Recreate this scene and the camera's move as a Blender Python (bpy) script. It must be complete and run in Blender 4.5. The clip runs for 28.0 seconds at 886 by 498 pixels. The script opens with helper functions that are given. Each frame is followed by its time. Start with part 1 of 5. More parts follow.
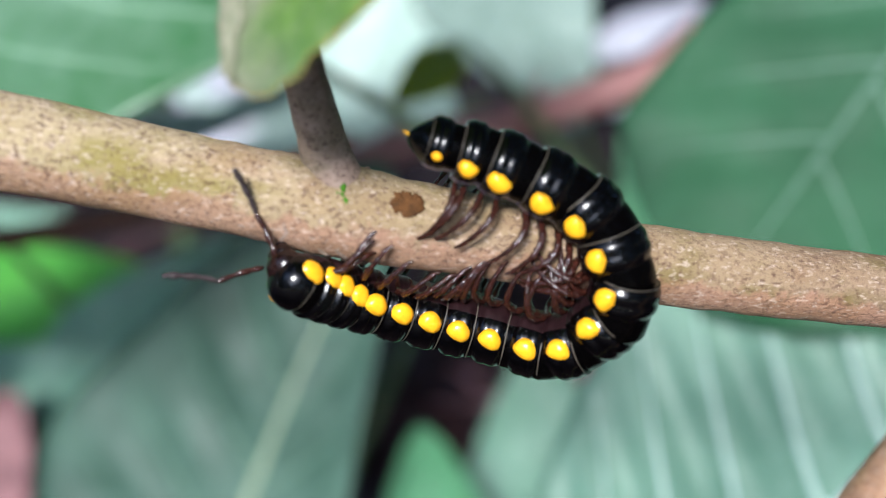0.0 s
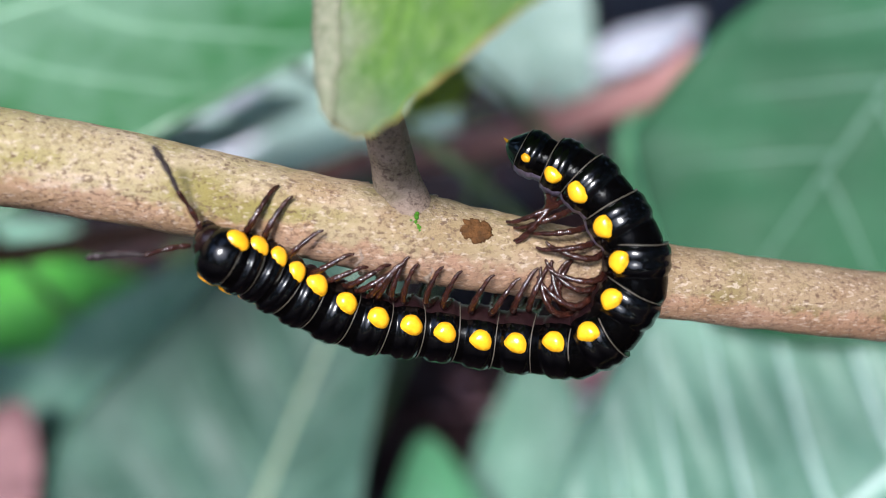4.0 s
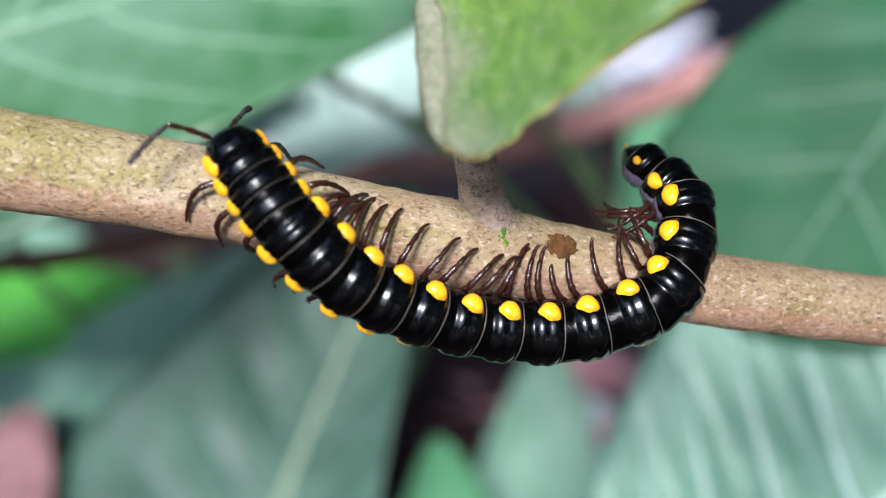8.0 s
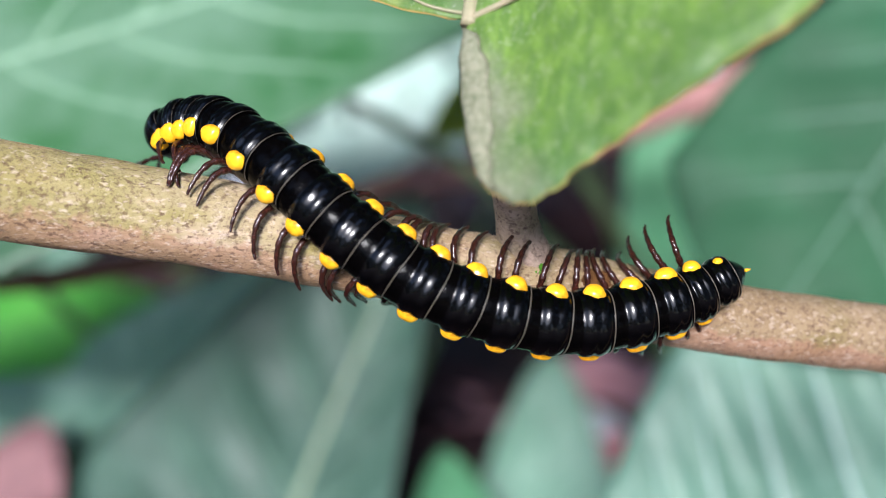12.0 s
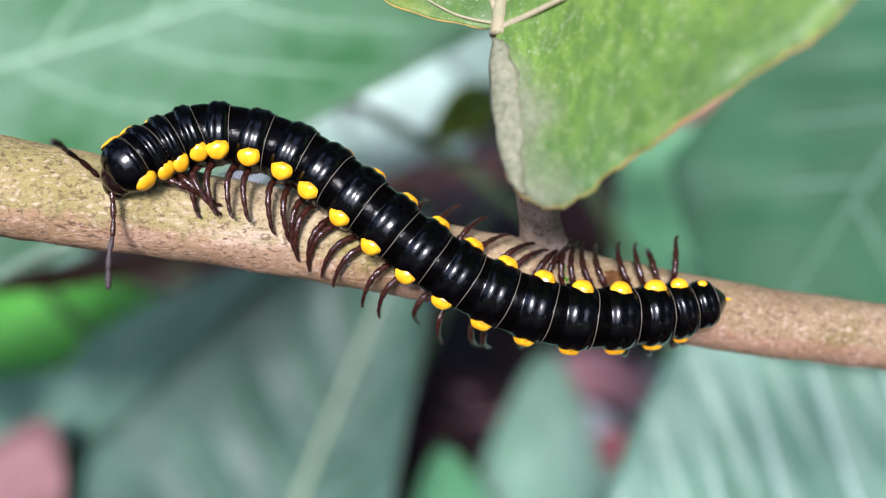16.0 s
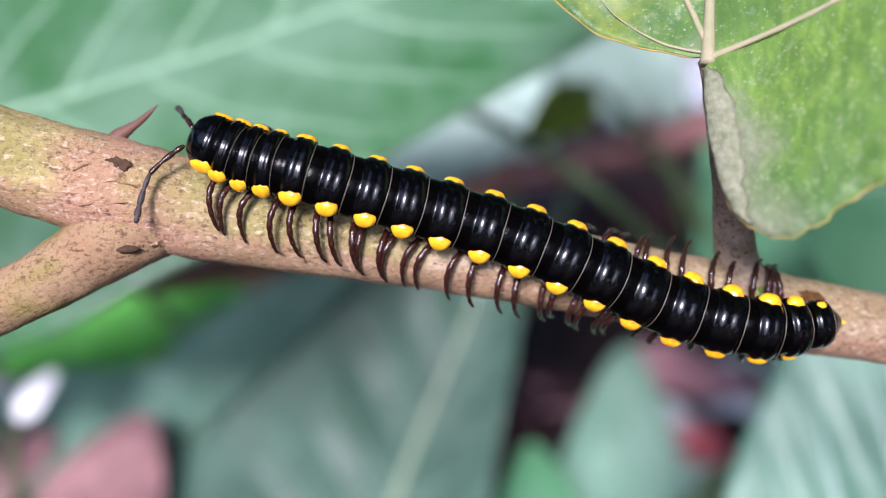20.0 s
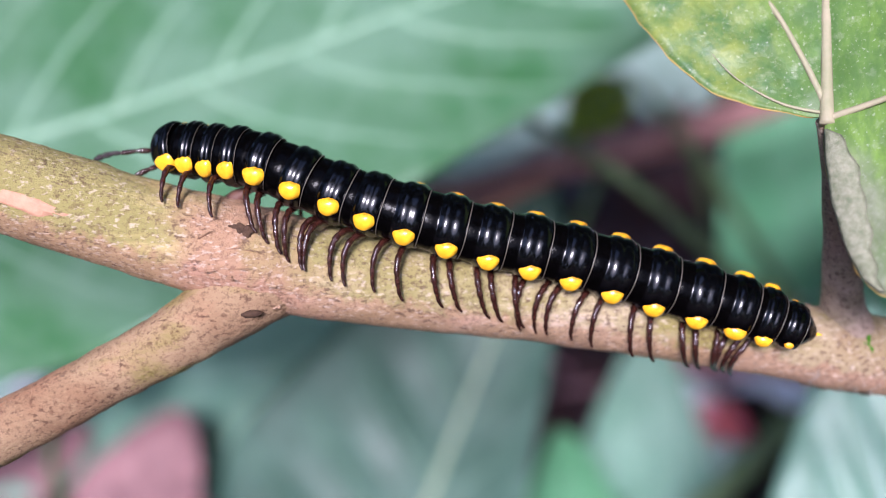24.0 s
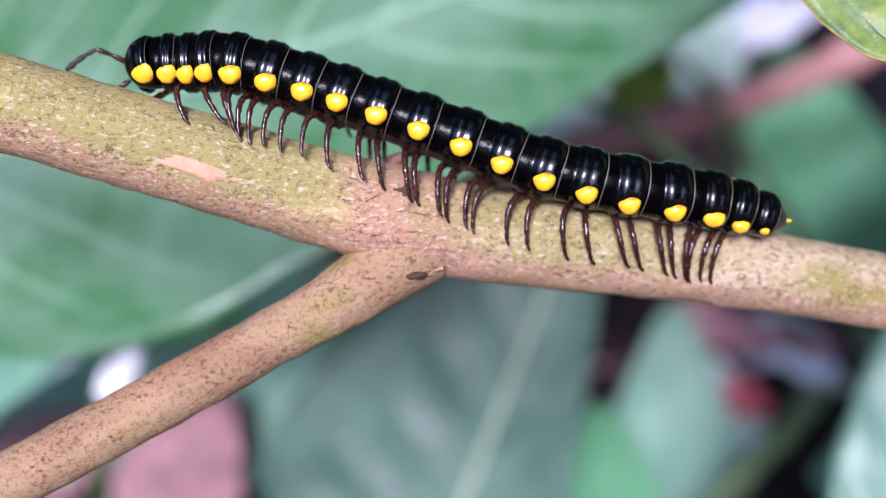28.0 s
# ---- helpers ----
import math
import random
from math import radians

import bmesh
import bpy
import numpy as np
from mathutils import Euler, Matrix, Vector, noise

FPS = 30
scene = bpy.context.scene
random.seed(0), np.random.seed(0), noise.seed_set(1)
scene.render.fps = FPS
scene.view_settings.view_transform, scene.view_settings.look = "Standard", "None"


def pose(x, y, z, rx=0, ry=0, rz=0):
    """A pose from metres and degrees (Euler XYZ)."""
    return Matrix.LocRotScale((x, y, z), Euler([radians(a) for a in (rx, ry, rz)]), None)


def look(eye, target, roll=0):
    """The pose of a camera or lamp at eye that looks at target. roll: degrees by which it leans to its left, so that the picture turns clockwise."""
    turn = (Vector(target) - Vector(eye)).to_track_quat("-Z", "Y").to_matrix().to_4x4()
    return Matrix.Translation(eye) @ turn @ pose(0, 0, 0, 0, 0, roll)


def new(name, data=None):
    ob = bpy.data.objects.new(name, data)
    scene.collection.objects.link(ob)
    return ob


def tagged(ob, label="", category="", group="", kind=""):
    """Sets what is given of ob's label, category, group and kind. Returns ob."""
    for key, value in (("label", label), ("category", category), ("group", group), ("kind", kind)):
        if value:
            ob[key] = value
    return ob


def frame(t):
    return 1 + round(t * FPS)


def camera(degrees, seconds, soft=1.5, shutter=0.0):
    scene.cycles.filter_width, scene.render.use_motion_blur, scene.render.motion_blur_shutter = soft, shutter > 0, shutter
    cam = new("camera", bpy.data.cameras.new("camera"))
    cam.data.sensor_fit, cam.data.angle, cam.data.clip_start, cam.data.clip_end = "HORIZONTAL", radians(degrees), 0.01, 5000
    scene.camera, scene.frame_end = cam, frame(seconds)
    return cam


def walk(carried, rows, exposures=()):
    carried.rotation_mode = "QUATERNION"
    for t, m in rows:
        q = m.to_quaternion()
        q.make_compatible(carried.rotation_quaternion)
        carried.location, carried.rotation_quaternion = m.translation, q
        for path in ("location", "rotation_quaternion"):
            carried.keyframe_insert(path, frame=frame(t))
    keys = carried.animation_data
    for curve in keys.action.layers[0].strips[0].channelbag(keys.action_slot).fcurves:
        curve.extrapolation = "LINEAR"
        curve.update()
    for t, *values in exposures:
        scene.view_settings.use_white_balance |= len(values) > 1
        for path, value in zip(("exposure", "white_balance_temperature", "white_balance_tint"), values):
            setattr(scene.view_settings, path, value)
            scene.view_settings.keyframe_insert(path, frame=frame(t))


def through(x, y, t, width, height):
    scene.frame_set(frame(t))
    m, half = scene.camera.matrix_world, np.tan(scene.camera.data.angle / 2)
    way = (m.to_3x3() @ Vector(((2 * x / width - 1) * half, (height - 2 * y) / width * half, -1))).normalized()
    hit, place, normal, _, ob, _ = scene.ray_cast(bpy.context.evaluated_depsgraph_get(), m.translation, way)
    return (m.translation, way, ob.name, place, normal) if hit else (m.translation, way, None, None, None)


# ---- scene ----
# Lengths of the plan are in millimetres, in a level frame (x right, y ahead, z up) that is tilted into the world by BASE.
cam = camera(48.0, 28.0, soft=1.0)
cam.data.dof.use_dof = True
cam.data.dof.focus_distance = 0.0665
cam.data.dof.aperture_fstop = 15.0
EYE, TILT = 0.24, -35.0
BASE = pose(0, 0, EYE, TILT)
ROWS = [
    (0, 3.46, -0.58, -1.62, 4.51, 2.24, 0.96),
    (0.5, 2.62, -1.65, -1.38, 4.29, 2.44, 0.74),
    (1, 1.30, -2.20, -1.46, 4.11, 2.36, 0.66),
    (1.5, -0.93, -2.88, -1.85, 3.78, 2.55, 1.02),
    (2, -2.28, -3.76, -1.84, 3.63, 2.54, 1.08),
    (2.5, -1.82, -3.99, -1.24, 3.60, 2.36, 0.88),
    (3, -1.35, -4.17, -1.18, 3.56, 2.57, 0.78),
    (3.5, -1.71, -4.46, -1.03, 3.47, 2.64, 0.81),
    (5.5, -3.05, -5.19, 0.21, 3.07, 2.35, 0.48),
    (6, -5.07, -5.36, -0.04, 2.87, 2.47, 0.65),
    (6.5, -7.13, -6.06, -0.67, 2.54, 2.73, 0.87),
    (7, -8.57, -5.80, 0.19, 2.29, 2.39, 0.78),
    (7.5, -8.87, -5.90, -0.13, 2.37, 2.59, 0.80),
    (8, -8.76, -6.45, 0.26, 2.43, 2.56, 0.60),
    (8.5, -8.16, -6.73, 1.25, 2.27, 2.34, 0.56),
    (9, -7.68, -6.81, 1.67, 2.39, 2.57, 0.49),
    (9.5, -8.35, -7.06, 1.27, 2.18, 2.95, 0.48),
    (10, -8.62, -7.36, 1.69, 2.49, 2.89, 0.35),
    (10.5, -8.89, -7.76, 1.78, 2.57, 3.00, 0.24),
    (11, -9.81, -7.93, 1.87, 2.33, 3.11, 0.36),
    (11.5, -11.04, -8.52, 2.13, 2.17, 2.84, 0.41),
    (13.5, -13.01, -8.62, 2.27, 2.02, 3.07, 0.34),
    (14, -14.11, -8.62, 1.79, 1.99, 3.03, 0.09),
    (14.5, -14.68, -9.14, 1.27, 1.94, 3.04, 0.03),
    (15, -15.22, -9.67, 1.89, 1.57, 2.92, 0.14),
    (15.5, -14.93, -10.26, 1.92, 1.39, 2.94, 0.24),
    (16, -14.33, -10.83, 2.29, 1.43, 2.80, 0.46),
    (16.5, -14.10, -10.96, 1.58, 1.64, 3.08, 0.59),
    (17, -14.38, -11.50, 1.39, 2.14, 2.91, 0.71),
    (17.5, -16.14, -11.54, 2.37, 2.65, 2.60, 0.61),
    (18, -19.54, -12.31, 4.55, 3.05, 2.01, 0.49),
    (18.5, -21.09, -12.17, 6.29, 3.33, 1.61, 0.33),
    (19, -21.04, -12.21, 6.12, 3.55, 1.95, 0.46),
    (19.5, -21.83, -12.26, 5.63, 3.77, 1.90, 0.36),
    (20, -25.53, -13.36, 4.83, 3.86, 1.94, 0.23),
    (20.5, -28.64, -14.10, 6.64, 3.69, 1.31, -0.04),
    (21, -30.19, -14.68, 7.85, 3.59, 1.23, -0.05),
    (21.5, -32.12, -14.99, 8.29, 3.48, 1.09, -0.09),
    (23.5, -34.64, -14.99, 11.59, 3.31, -0.16, -0.45),
    (24, -33.98, -14.82, 11.46, 3.61, -0.11, -0.60),
    (24.5, -33.16, -14.41, 11.39, 3.57, -0.19, -0.69),
    (25, -32.21, -13.97, 10.99, 3.70, -0.19, -0.65),
    (25.5, -32.78, -13.82, 10.21, 3.66, -0.11, -0.87),
    (26, -34.41, -13.94, 9.48, 3.47, 0.09, -0.96),
    (26.5, -36.10, -14.43, 9.08, 3.17, 0.23, -1.09),
    (27, -38.78, -15.18, 9.41, 3.06, -0.42, -1.11),
    (27.5, -42.36, -16.18, 9.62, 2.97, -0.69, -1.25),
    (28, -45.99, -16.81, 10.02, 2.91, -0.98, -1.20),
]
walk(cam, [(t, BASE @ pose(0.001 * x, 0.001 * y, 0.001 * z, 90 + pitch, 0, yaw) @ pose(0, 0, 0, 0, 0, roll)) for t, x, y, z, yaw, pitch, roll in ROWS],
     exposures=[(0.0, 1.37, 6000, 9), (17.0, 1.43, 6050, 17), (28.0, 1.41, 5700, 28)])

# ---- light: a bright hazy sky above a shady shrub, the sun soft behind thin cloud ----
SUN_HEIGHT, SUN_TURN = 46.0, 187.0
world = bpy.data.worlds.new("sky")
scene.world = world
world.use_nodes = True
sky = world.node_tree.nodes.new("ShaderNodeTexSky")
sky.sky_type, sky.sun_disc = "NISHITA", False
sky.sun_elevation, sky.sun_rotation = radians(SUN_HEIGHT), radians(SUN_TURN)
sky.air_density, sky.dust_density, sky.ozone_density = 1.0, 1.3, 2.0
background = world.node_tree.nodes["Background"]
background.inputs["Strength"].default_value = 0.135
world.node_tree.links.new(sky.outputs[0], background.inputs["Color"])
lamp = bpy.data.lights.new("sun", "SUN")
lamp.energy, lamp.angle, lamp.color = 2.5, radians(14), (1.0, 0.97, 0.92)
sun = new("sun", lamp)
toward = Vector((math.sin(radians(SUN_TURN)) * math.cos(radians(SUN_HEIGHT)), math.cos(radians(SUN_TURN)) * math.cos(radians(SUN_HEIGHT)), math.sin(radians(SUN_HEIGHT))))
sun.matrix_world = look(toward * 3, (0, 0, 0))


# ---- materials ----
def material(name, colour, rough=0.5, metal=0.0, spec=0.5):
    """A new principled material; returns it with its nodes, links and shader."""
    m = bpy.data.materials.new(name)
    m.use_nodes = True
    s = m.node_tree.nodes["Principled BSDF"]
    s.inputs["Base Color"].default_value = (*colour, 1)
    s.inputs["Roughness"].default_value = rough
    s.inputs["Metallic"].default_value = metal
    s.inputs["Specular IOR Level"].default_value = spec
    return m, m.node_tree.nodes, m.node_tree.links, s


def noise_node(nodes, links, coord, size_mm, detail=4.0, rough=0.55, stretch=None):
    """Noise whose features are about size_mm across."""
    n = nodes.new("ShaderNodeTexNoise")
    n.inputs["Scale"].default_value = 1000.0 / size_mm
    n.inputs["Detail"].default_value, n.inputs["Roughness"].default_value = detail, rough
    if stretch:
        mp = nodes.new("ShaderNodeMapping")
        mp.inputs["Scale"].default_value = stretch
        links.new(coord, mp.inputs["Vector"])
        coord = mp.outputs[0]
    links.new(coord, n.inputs["Vector"])
    return n.outputs["Fac"]


def ramp(nodes, links, fac, *stops):
    r = nodes.new("ShaderNodeValToRGB")
    while len(r.color_ramp.elements) < len(stops):
        r.color_ramp.elements.new(0.5)
    for e, (at, c) in zip(r.color_ramp.elements, stops):
        e.position, e.color = at, (*c, 1) if len(c) == 3 else c
    links.new(fac, r.inputs[0])
    return r.outputs[0]


def mixed(nodes, links, fac, a, b, kind="MIX"):
    x = nodes.new("ShaderNodeMix")
    x.data_type, x.blend_type = "RGBA", kind
    if isinstance(fac, float):
        x.inputs[0].default_value = fac
    else:
        links.new(fac, x.inputs[0])
    for sock, v in ((x.inputs[6], a), (x.inputs[7], b)):
        if isinstance(v, tuple):
            sock.default_value = (*v, 1)
        else:
            links.new(v, sock)
    return x.outputs[2]


def grey(v):
    return (v, v, v)


def bump(nodes, links, shader, height, distance_mm, strength=1.0):
    b = nodes.new("ShaderNodeBump")
    b.inputs["Strength"].default_value, b.inputs["Distance"].default_value = strength, distance_mm * 0.001
    links.new(height, b.inputs["Height"])
    links.new(b.outputs[0], shader.inputs["Normal"])


def coords(nodes):
    return nodes.new("ShaderNodeTexCoord").outputs["Object"]


def bark_material(name, light, mid, olive, dark, rust, along=False):
    """Young bark: smooth, tan to olive, with fine dark specks, rusty flecks and a felty grain."""
    m, n, l, s = material(name, mid, 0.62, spec=0.25)
    c = coords(n)
    col = ramp(n, l, noise_node(n, l, c, 5.0, 5, 0.6, (0.5, 1, 1)), (0.34, mid), (0.50, light), (0.64, olive))
    col = mixed(n, l, ramp(n, l, noise_node(n, l, c, 7.0, 3, 0.6), (0.54, grey(0)), (0.68, grey(0.5))), col, rust)
    if along:
        x = n.new("ShaderNodeSeparateXYZ")
        l.new(c, x.inputs[0])
        q = n.new("ShaderNodeMath")
        q.operation, q.inputs[1].default_value = "MULTIPLY_ADD", 0.022
        l.new(noise_node(n, l, c, 8.0, 3, 0.6), q.inputs[0]), l.new(x.outputs["X"], q.inputs[2])
        f = n.new("ShaderNodeMapRange")
        f.inputs["From Min"].default_value, f.inputs["From Max"].default_value = -0.02, 0.10
        l.new(q.outputs[0], f.inputs["Value"])
        tint = ramp(n, l, f.outputs[0], (0.0, (0.78, 0.79, 0.36)), (0.22, (0.84, 0.81, 0.46)), (0.38, (0.95, 0.91, 0.80)), (0.47, (0.98, 0.93, 0.86)), (0.56, (0.78, 0.72, 0.62)), (0.68, (0.60, 0.54, 0.42)), (1.0, (0.46, 0.39, 0.32)))
        col = mixed(n, l, 1.0, col, tint, "MULTIPLY")
        g = n.new("ShaderNodeMath")
        g.operation = "MULTIPLY"
        l.new(ramp(n, l, f.outputs[0], (0.0, grey(0.95)), (0.36, grey(0.9)), (0.47, grey(0.5)), (0.70, grey(0.2)), (1.0, grey(0.0))), g.inputs[0])
        l.new(ramp(n, l, noise_node(n, l, c, 3.6, 5, 0.68, (0.22, 1, 1)), (0.34, grey(0)), (0.47, grey(1))), g.inputs[1])
        col = mixed(n, l, g.outputs[0], col, olive)
        col = mixed(n, l, ramp(n, l, f.outputs[0], (0.205, grey(0)), (0.245, grey(0.75)), (0.275, grey(0.75)), (0.315, grey(0))), col, rust)
        # rust colour mixed in where normals point down, broken up by noise
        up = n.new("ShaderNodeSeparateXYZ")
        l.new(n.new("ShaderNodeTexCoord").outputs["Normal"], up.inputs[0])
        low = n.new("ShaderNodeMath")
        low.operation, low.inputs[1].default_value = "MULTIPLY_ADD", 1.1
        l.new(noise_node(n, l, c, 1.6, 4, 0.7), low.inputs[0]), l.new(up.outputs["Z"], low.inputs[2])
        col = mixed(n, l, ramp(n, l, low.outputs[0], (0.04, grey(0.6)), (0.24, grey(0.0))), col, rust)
    grain = noise_node(n, l, c, 0.35, 3, 0.7)
    col = mixed(n, l, ramp(n, l, grain, (0.32, grey(0.62)), (0.50, grey(0.0))), col, dark)
    col = mixed(n, l, ramp(n, l, noise_node(n, l, c, 0.28, 2, 0.6, (0.5, 1, 1)), (0.56, grey(0)), (0.68, grey(0.55))), col, light)
    spots = ramp(n, l, noise_node(n, l, c, 0.30, 3, 0.5, (0.6, 1, 1)), (0.56, grey(0)), (0.64, grey(0.7)))
    patch = ramp(n, l, noise_node(n, l, c, 2.5, 2), (0.40, grey(0)), (0.56, grey(1)))
    sp = n.new("ShaderNodeMath")
    sp.operation = "MULTIPLY"
    l.new(spots, sp.inputs[0]), l.new(patch, sp.inputs[1])
    col = mixed(n, l, sp.outputs[0], col, dark)
    l.new(col, s.inputs["Base Color"])
    bump(n, l, s, noise_node(n, l, c, 0.40, 5, 0.78, (0.6, 1, 1)), 0.32, 1.0)
    return m


def leaf_material(name, deep, fresh, pale, rough=0.42, through=0.25, fleck=0.0, net=0.30, mesh=1.5):
    """A leaf's skin: mottled green, a fine net of small veins, sheen, and light that comes through."""
    m, n, l, s = material(name, deep, rough, spec=0.45)
    c = coords(n)
    col = ramp(n, l, noise_node(n, l, c, 20.0, 5, 0.62), (0.38, deep), (0.62, fresh))
    v = n.new("ShaderNodeTexVoronoi")
    v.feature = "DISTANCE_TO_EDGE"
    v.inputs["Scale"].default_value = 1000 / mesh
    l.new(c, v.inputs["Vector"])
    lines = ramp(n, l, v.outputs["Distance"], (0.0, grey(net)), (0.10, grey(0.0)))
    col = mixed(n, l, lines, col, pale)
    col = mixed(n, l, ramp(n, l, noise_node(n, l, c, 0.8, 4, 0.7), (0.55, grey(0)), (0.75, grey(0.35 + fleck))), col, pale)
    l.new(col, s.inputs["Base Color"])
    l.new(ramp(n, l, noise_node(n, l, c, 9.0, 3), (0.3, grey(rough - 0.08)), (0.7, grey(rough + 0.12))), s.inputs["Roughness"])
    bump(n, l, s, v.outputs["Distance"], 0.10, 0.5)
    t = n.new("ShaderNodeBsdfTranslucent")
    l.new(mixed(n, l, 0.5, col, fresh), t.inputs["Color"])
    mx = n.new("ShaderNodeMixShader")
    mx.inputs[0].default_value = through
    l.new(s.outputs[0], mx.inputs[1]), l.new(t.outputs[0], mx.inputs[2])
    l.new(mx.outputs[0], n["Material Output"].inputs["Surface"])
    return m


def near_leaf_material():
    """The near leaf: fresh green where it is thin, dusty grey-brown towards its lower lobe, with pale flecks."""
    m = leaf_material("near_leaf", (0.085, 0.19, 0.050), (0.235, 0.39, 0.060), (0.40, 0.45, 0.26), 0.50, 0.36, 0.45, 0.06, 0.7)
    n, l = m.node_tree.nodes, m.node_tree.links
    s = n["Principled BSDF"]
    green = s.inputs["Base Color"].links[0].from_socket
    c = coords(n)
    green = mixed(n, l, ramp(n, l, noise_node(n, l, c, 1.1, 5, 0.7, (1.6, 1, 0.5)), (0.42, grey(0.55)), (0.60, grey(0.0))), green, (0.055, 0.135, 0.035))
    green = mixed(n, l, ramp(n, l, noise_node(n, l, c, 0.22, 2, 0.5), (0.63, grey(0.0)), (0.72, grey(0.75))), green, (0.52, 0.56, 0.38))
    x = n.new("ShaderNodeSeparateXYZ")
    l.new(c, x.inputs[0])
    q = n.new("ShaderNodeMath")
    q.operation, q.inputs[1].default_value = "MULTIPLY_ADD", 95.0
    off = n.new("ShaderNodeMath")
    off.operation = "ABSOLUTE"
    l.new(x.outputs["X"], off.inputs[0])
    l.new(off.outputs[0], q.inputs[0])
    l.new(noise_node(n, l, c, 6.0, 4, 0.6), q.inputs[2])
    z = n.new("ShaderNodeMath")
    z.operation, z.inputs[1].default_value = "MULTIPLY_ADD", 34.0
    l.new(x.outputs["Z"], z.inputs[0]), l.new(q.outputs[0], z.inputs[2])
    west = n.new("ShaderNodeMapRange")
    west.inputs["From Min"].default_value, west.inputs["From Max"].default_value = -0.0005, -0.006
    l.new(x.outputs["X"], west.inputs["Value"])
    worn = n.new("ShaderNodeMath")
    worn.operation = "MULTIPLY"
    l.new(west.outputs[0], worn.inputs[0]), l.new(ramp(n, l, noise_node(n, l, c, 2.6, 5, 0.7), (0.40, grey(0)), (0.62, grey(0.7))), worn.inputs[1])
    green = mixed(n, l, worn.outputs[0], green, (0.36, 0.40, 0.075))
    dust = ramp(n, l, z.outputs[0], (0.23, grey(0.9)), (0.60, grey(0.0)))
    tan = ramp(n, l, noise_node(n, l, c, 0.5, 4, 0.7), (0.35, (0.22, 0.22, 0.15)), (0.65, (0.38, 0.37, 0.28)))
    l.new(mixed(n, l, dust, green, tan), s.inputs["Base Color"])
    return m


def shell_material():
    """Lacquer-black cuticle with fine wrinkles."""
    m, n, l, s = material("black_cuticle", (0.0006, 0.0005, 0.0007), 0.18, spec=0.42)
    c = coords(n)
    l.new(ramp(n, l, noise_node(n, l, c, 0.7, 3), (0.35, grey(0.15)), (0.7, grey(0.22))), s.inputs["Roughness"])
    bump(n, l, s, noise_node(n, l, c, 2.2, 2, 0.4), 0.07, 0.5)
    return m


def spot_material():
    """Yellow enamel that runs out into the black cuticle along its upper edge."""
    m, n, l, s = material("yellow_cuticle", (0.90, 0.42, 0.010), 0.24, spec=0.5)
    c = coords(n)
    col = ramp(n, l, noise_node(n, l, c, 0.9, 3), (0.3, (0.88, 0.36, 0.006)), (0.7, (0.95, 0.50, 0.016)))
    x = n.new("ShaderNodeSeparateXYZ")
    l.new(c, x.inputs[0])
    q = n.new("ShaderNodeMath")
    q.operation, q.inputs[1].default_value = "MULTIPLY_ADD", 0.0007
    l.new(noise_node(n, l, c, 0.30, 3), q.inputs[0]), l.new(x.outputs["Z"], q.inputs[2])
    f = n.new("ShaderNodeMapRange")
    f.inputs["From Min"].default_value, f.inputs["From Max"].default_value = 0.0011, 0.0016
    l.new(q.outputs[0], f.inputs["Value"])
    l.new(mixed(n, l, ramp(n, l, f.outputs[0], (0.0, grey(0)), (0.45, grey(0.35)), (1.0, grey(1))), col, (0.06, 0.012, 0.003)), s.inputs["Base Color"])
    bump(n, l, s, noise_node(n, l, c, 0.3, 2), 0.03, 0.5)
    return m


def plain(name, a, b, size_mm, rough=0.5, spec=0.4, relief=0.05):
    m, n, l, s = material(name, a, rough, spec=spec)
    c = coords(n)
    l.new(ramp(n, l, noise_node(n, l, c, size_mm, 5, 0.6), (0.3, a), (0.7, b)), s.inputs["Base Color"])
    bump(n, l, s, noise_node(n, l, c, size_mm * 0.25, 4), relief, 0.6)
    return m


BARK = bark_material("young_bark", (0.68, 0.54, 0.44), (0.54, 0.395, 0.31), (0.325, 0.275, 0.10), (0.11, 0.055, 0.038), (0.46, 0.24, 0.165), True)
BARK_RED = bark_material("reddish_bark", (0.40, 0.26, 0.15), (0.30, 0.17, 0.095), (0.24, 0.20, 0.045), (0.085, 0.034, 0.020), (0.44, 0.20, 0.115))
BARK_GREY = bark_material("petiole_bark", (0.46, 0.34, 0.27), (0.33, 0.225, 0.18), (0.28, 0.215, 0.145), (0.075, 0.04, 0.033), (0.26, 0.14, 0.11))
SHELL = shell_material()
YELLOW = spot_material()
LEG = plain("brown_leg", (0.012, 0.0036, 0.003), (0.048, 0.014, 0.009), 0.4, 0.16, 0.6, 0.05)
DULL = plain("collar_cuticle", (0.0006, 0.0005, 0.0006), (0.0012, 0.001, 0.001), 0.8, 0.14, 0.06, 0.03)
FACE = plain("dark_red_face", (0.005, 0.002, 0.0018), (0.016, 0.006, 0.005), 0.9, 0.2, 0.5, 0.03)
SUTURE = plain("tan_suture", (0.045, 0.038, 0.030), (0.095, 0.078, 0.06), 0.6, 0.5, 0.4, 0.01)
BELLY = plain("brown_belly", (0.008, 0.003, 0.004), (0.020, 0.008, 0.009), 0.9, 0.35, 0.3, 0.03)
BELLY_PALE = plain("lilac_belly", (0.10, 0.075, 0.12), (0.20, 0.16, 0.23), 0.7, 0.4, 0.4, 0.03)
FEELER_TIP = plain("dusty_feeler", (0.020, 0.012, 0.012), (0.075, 0.060, 0.062), 0.35, 0.55, 0.3, 0.04)
LEAF_NEAR = near_leaf_material()
LEAF_GREEN = leaf_material("green_leaf", (0.042, 0.165, 0.050), (0.160, 0.300, 0.190), (0.24, 0.38, 0.27), 0.28, 0.40)
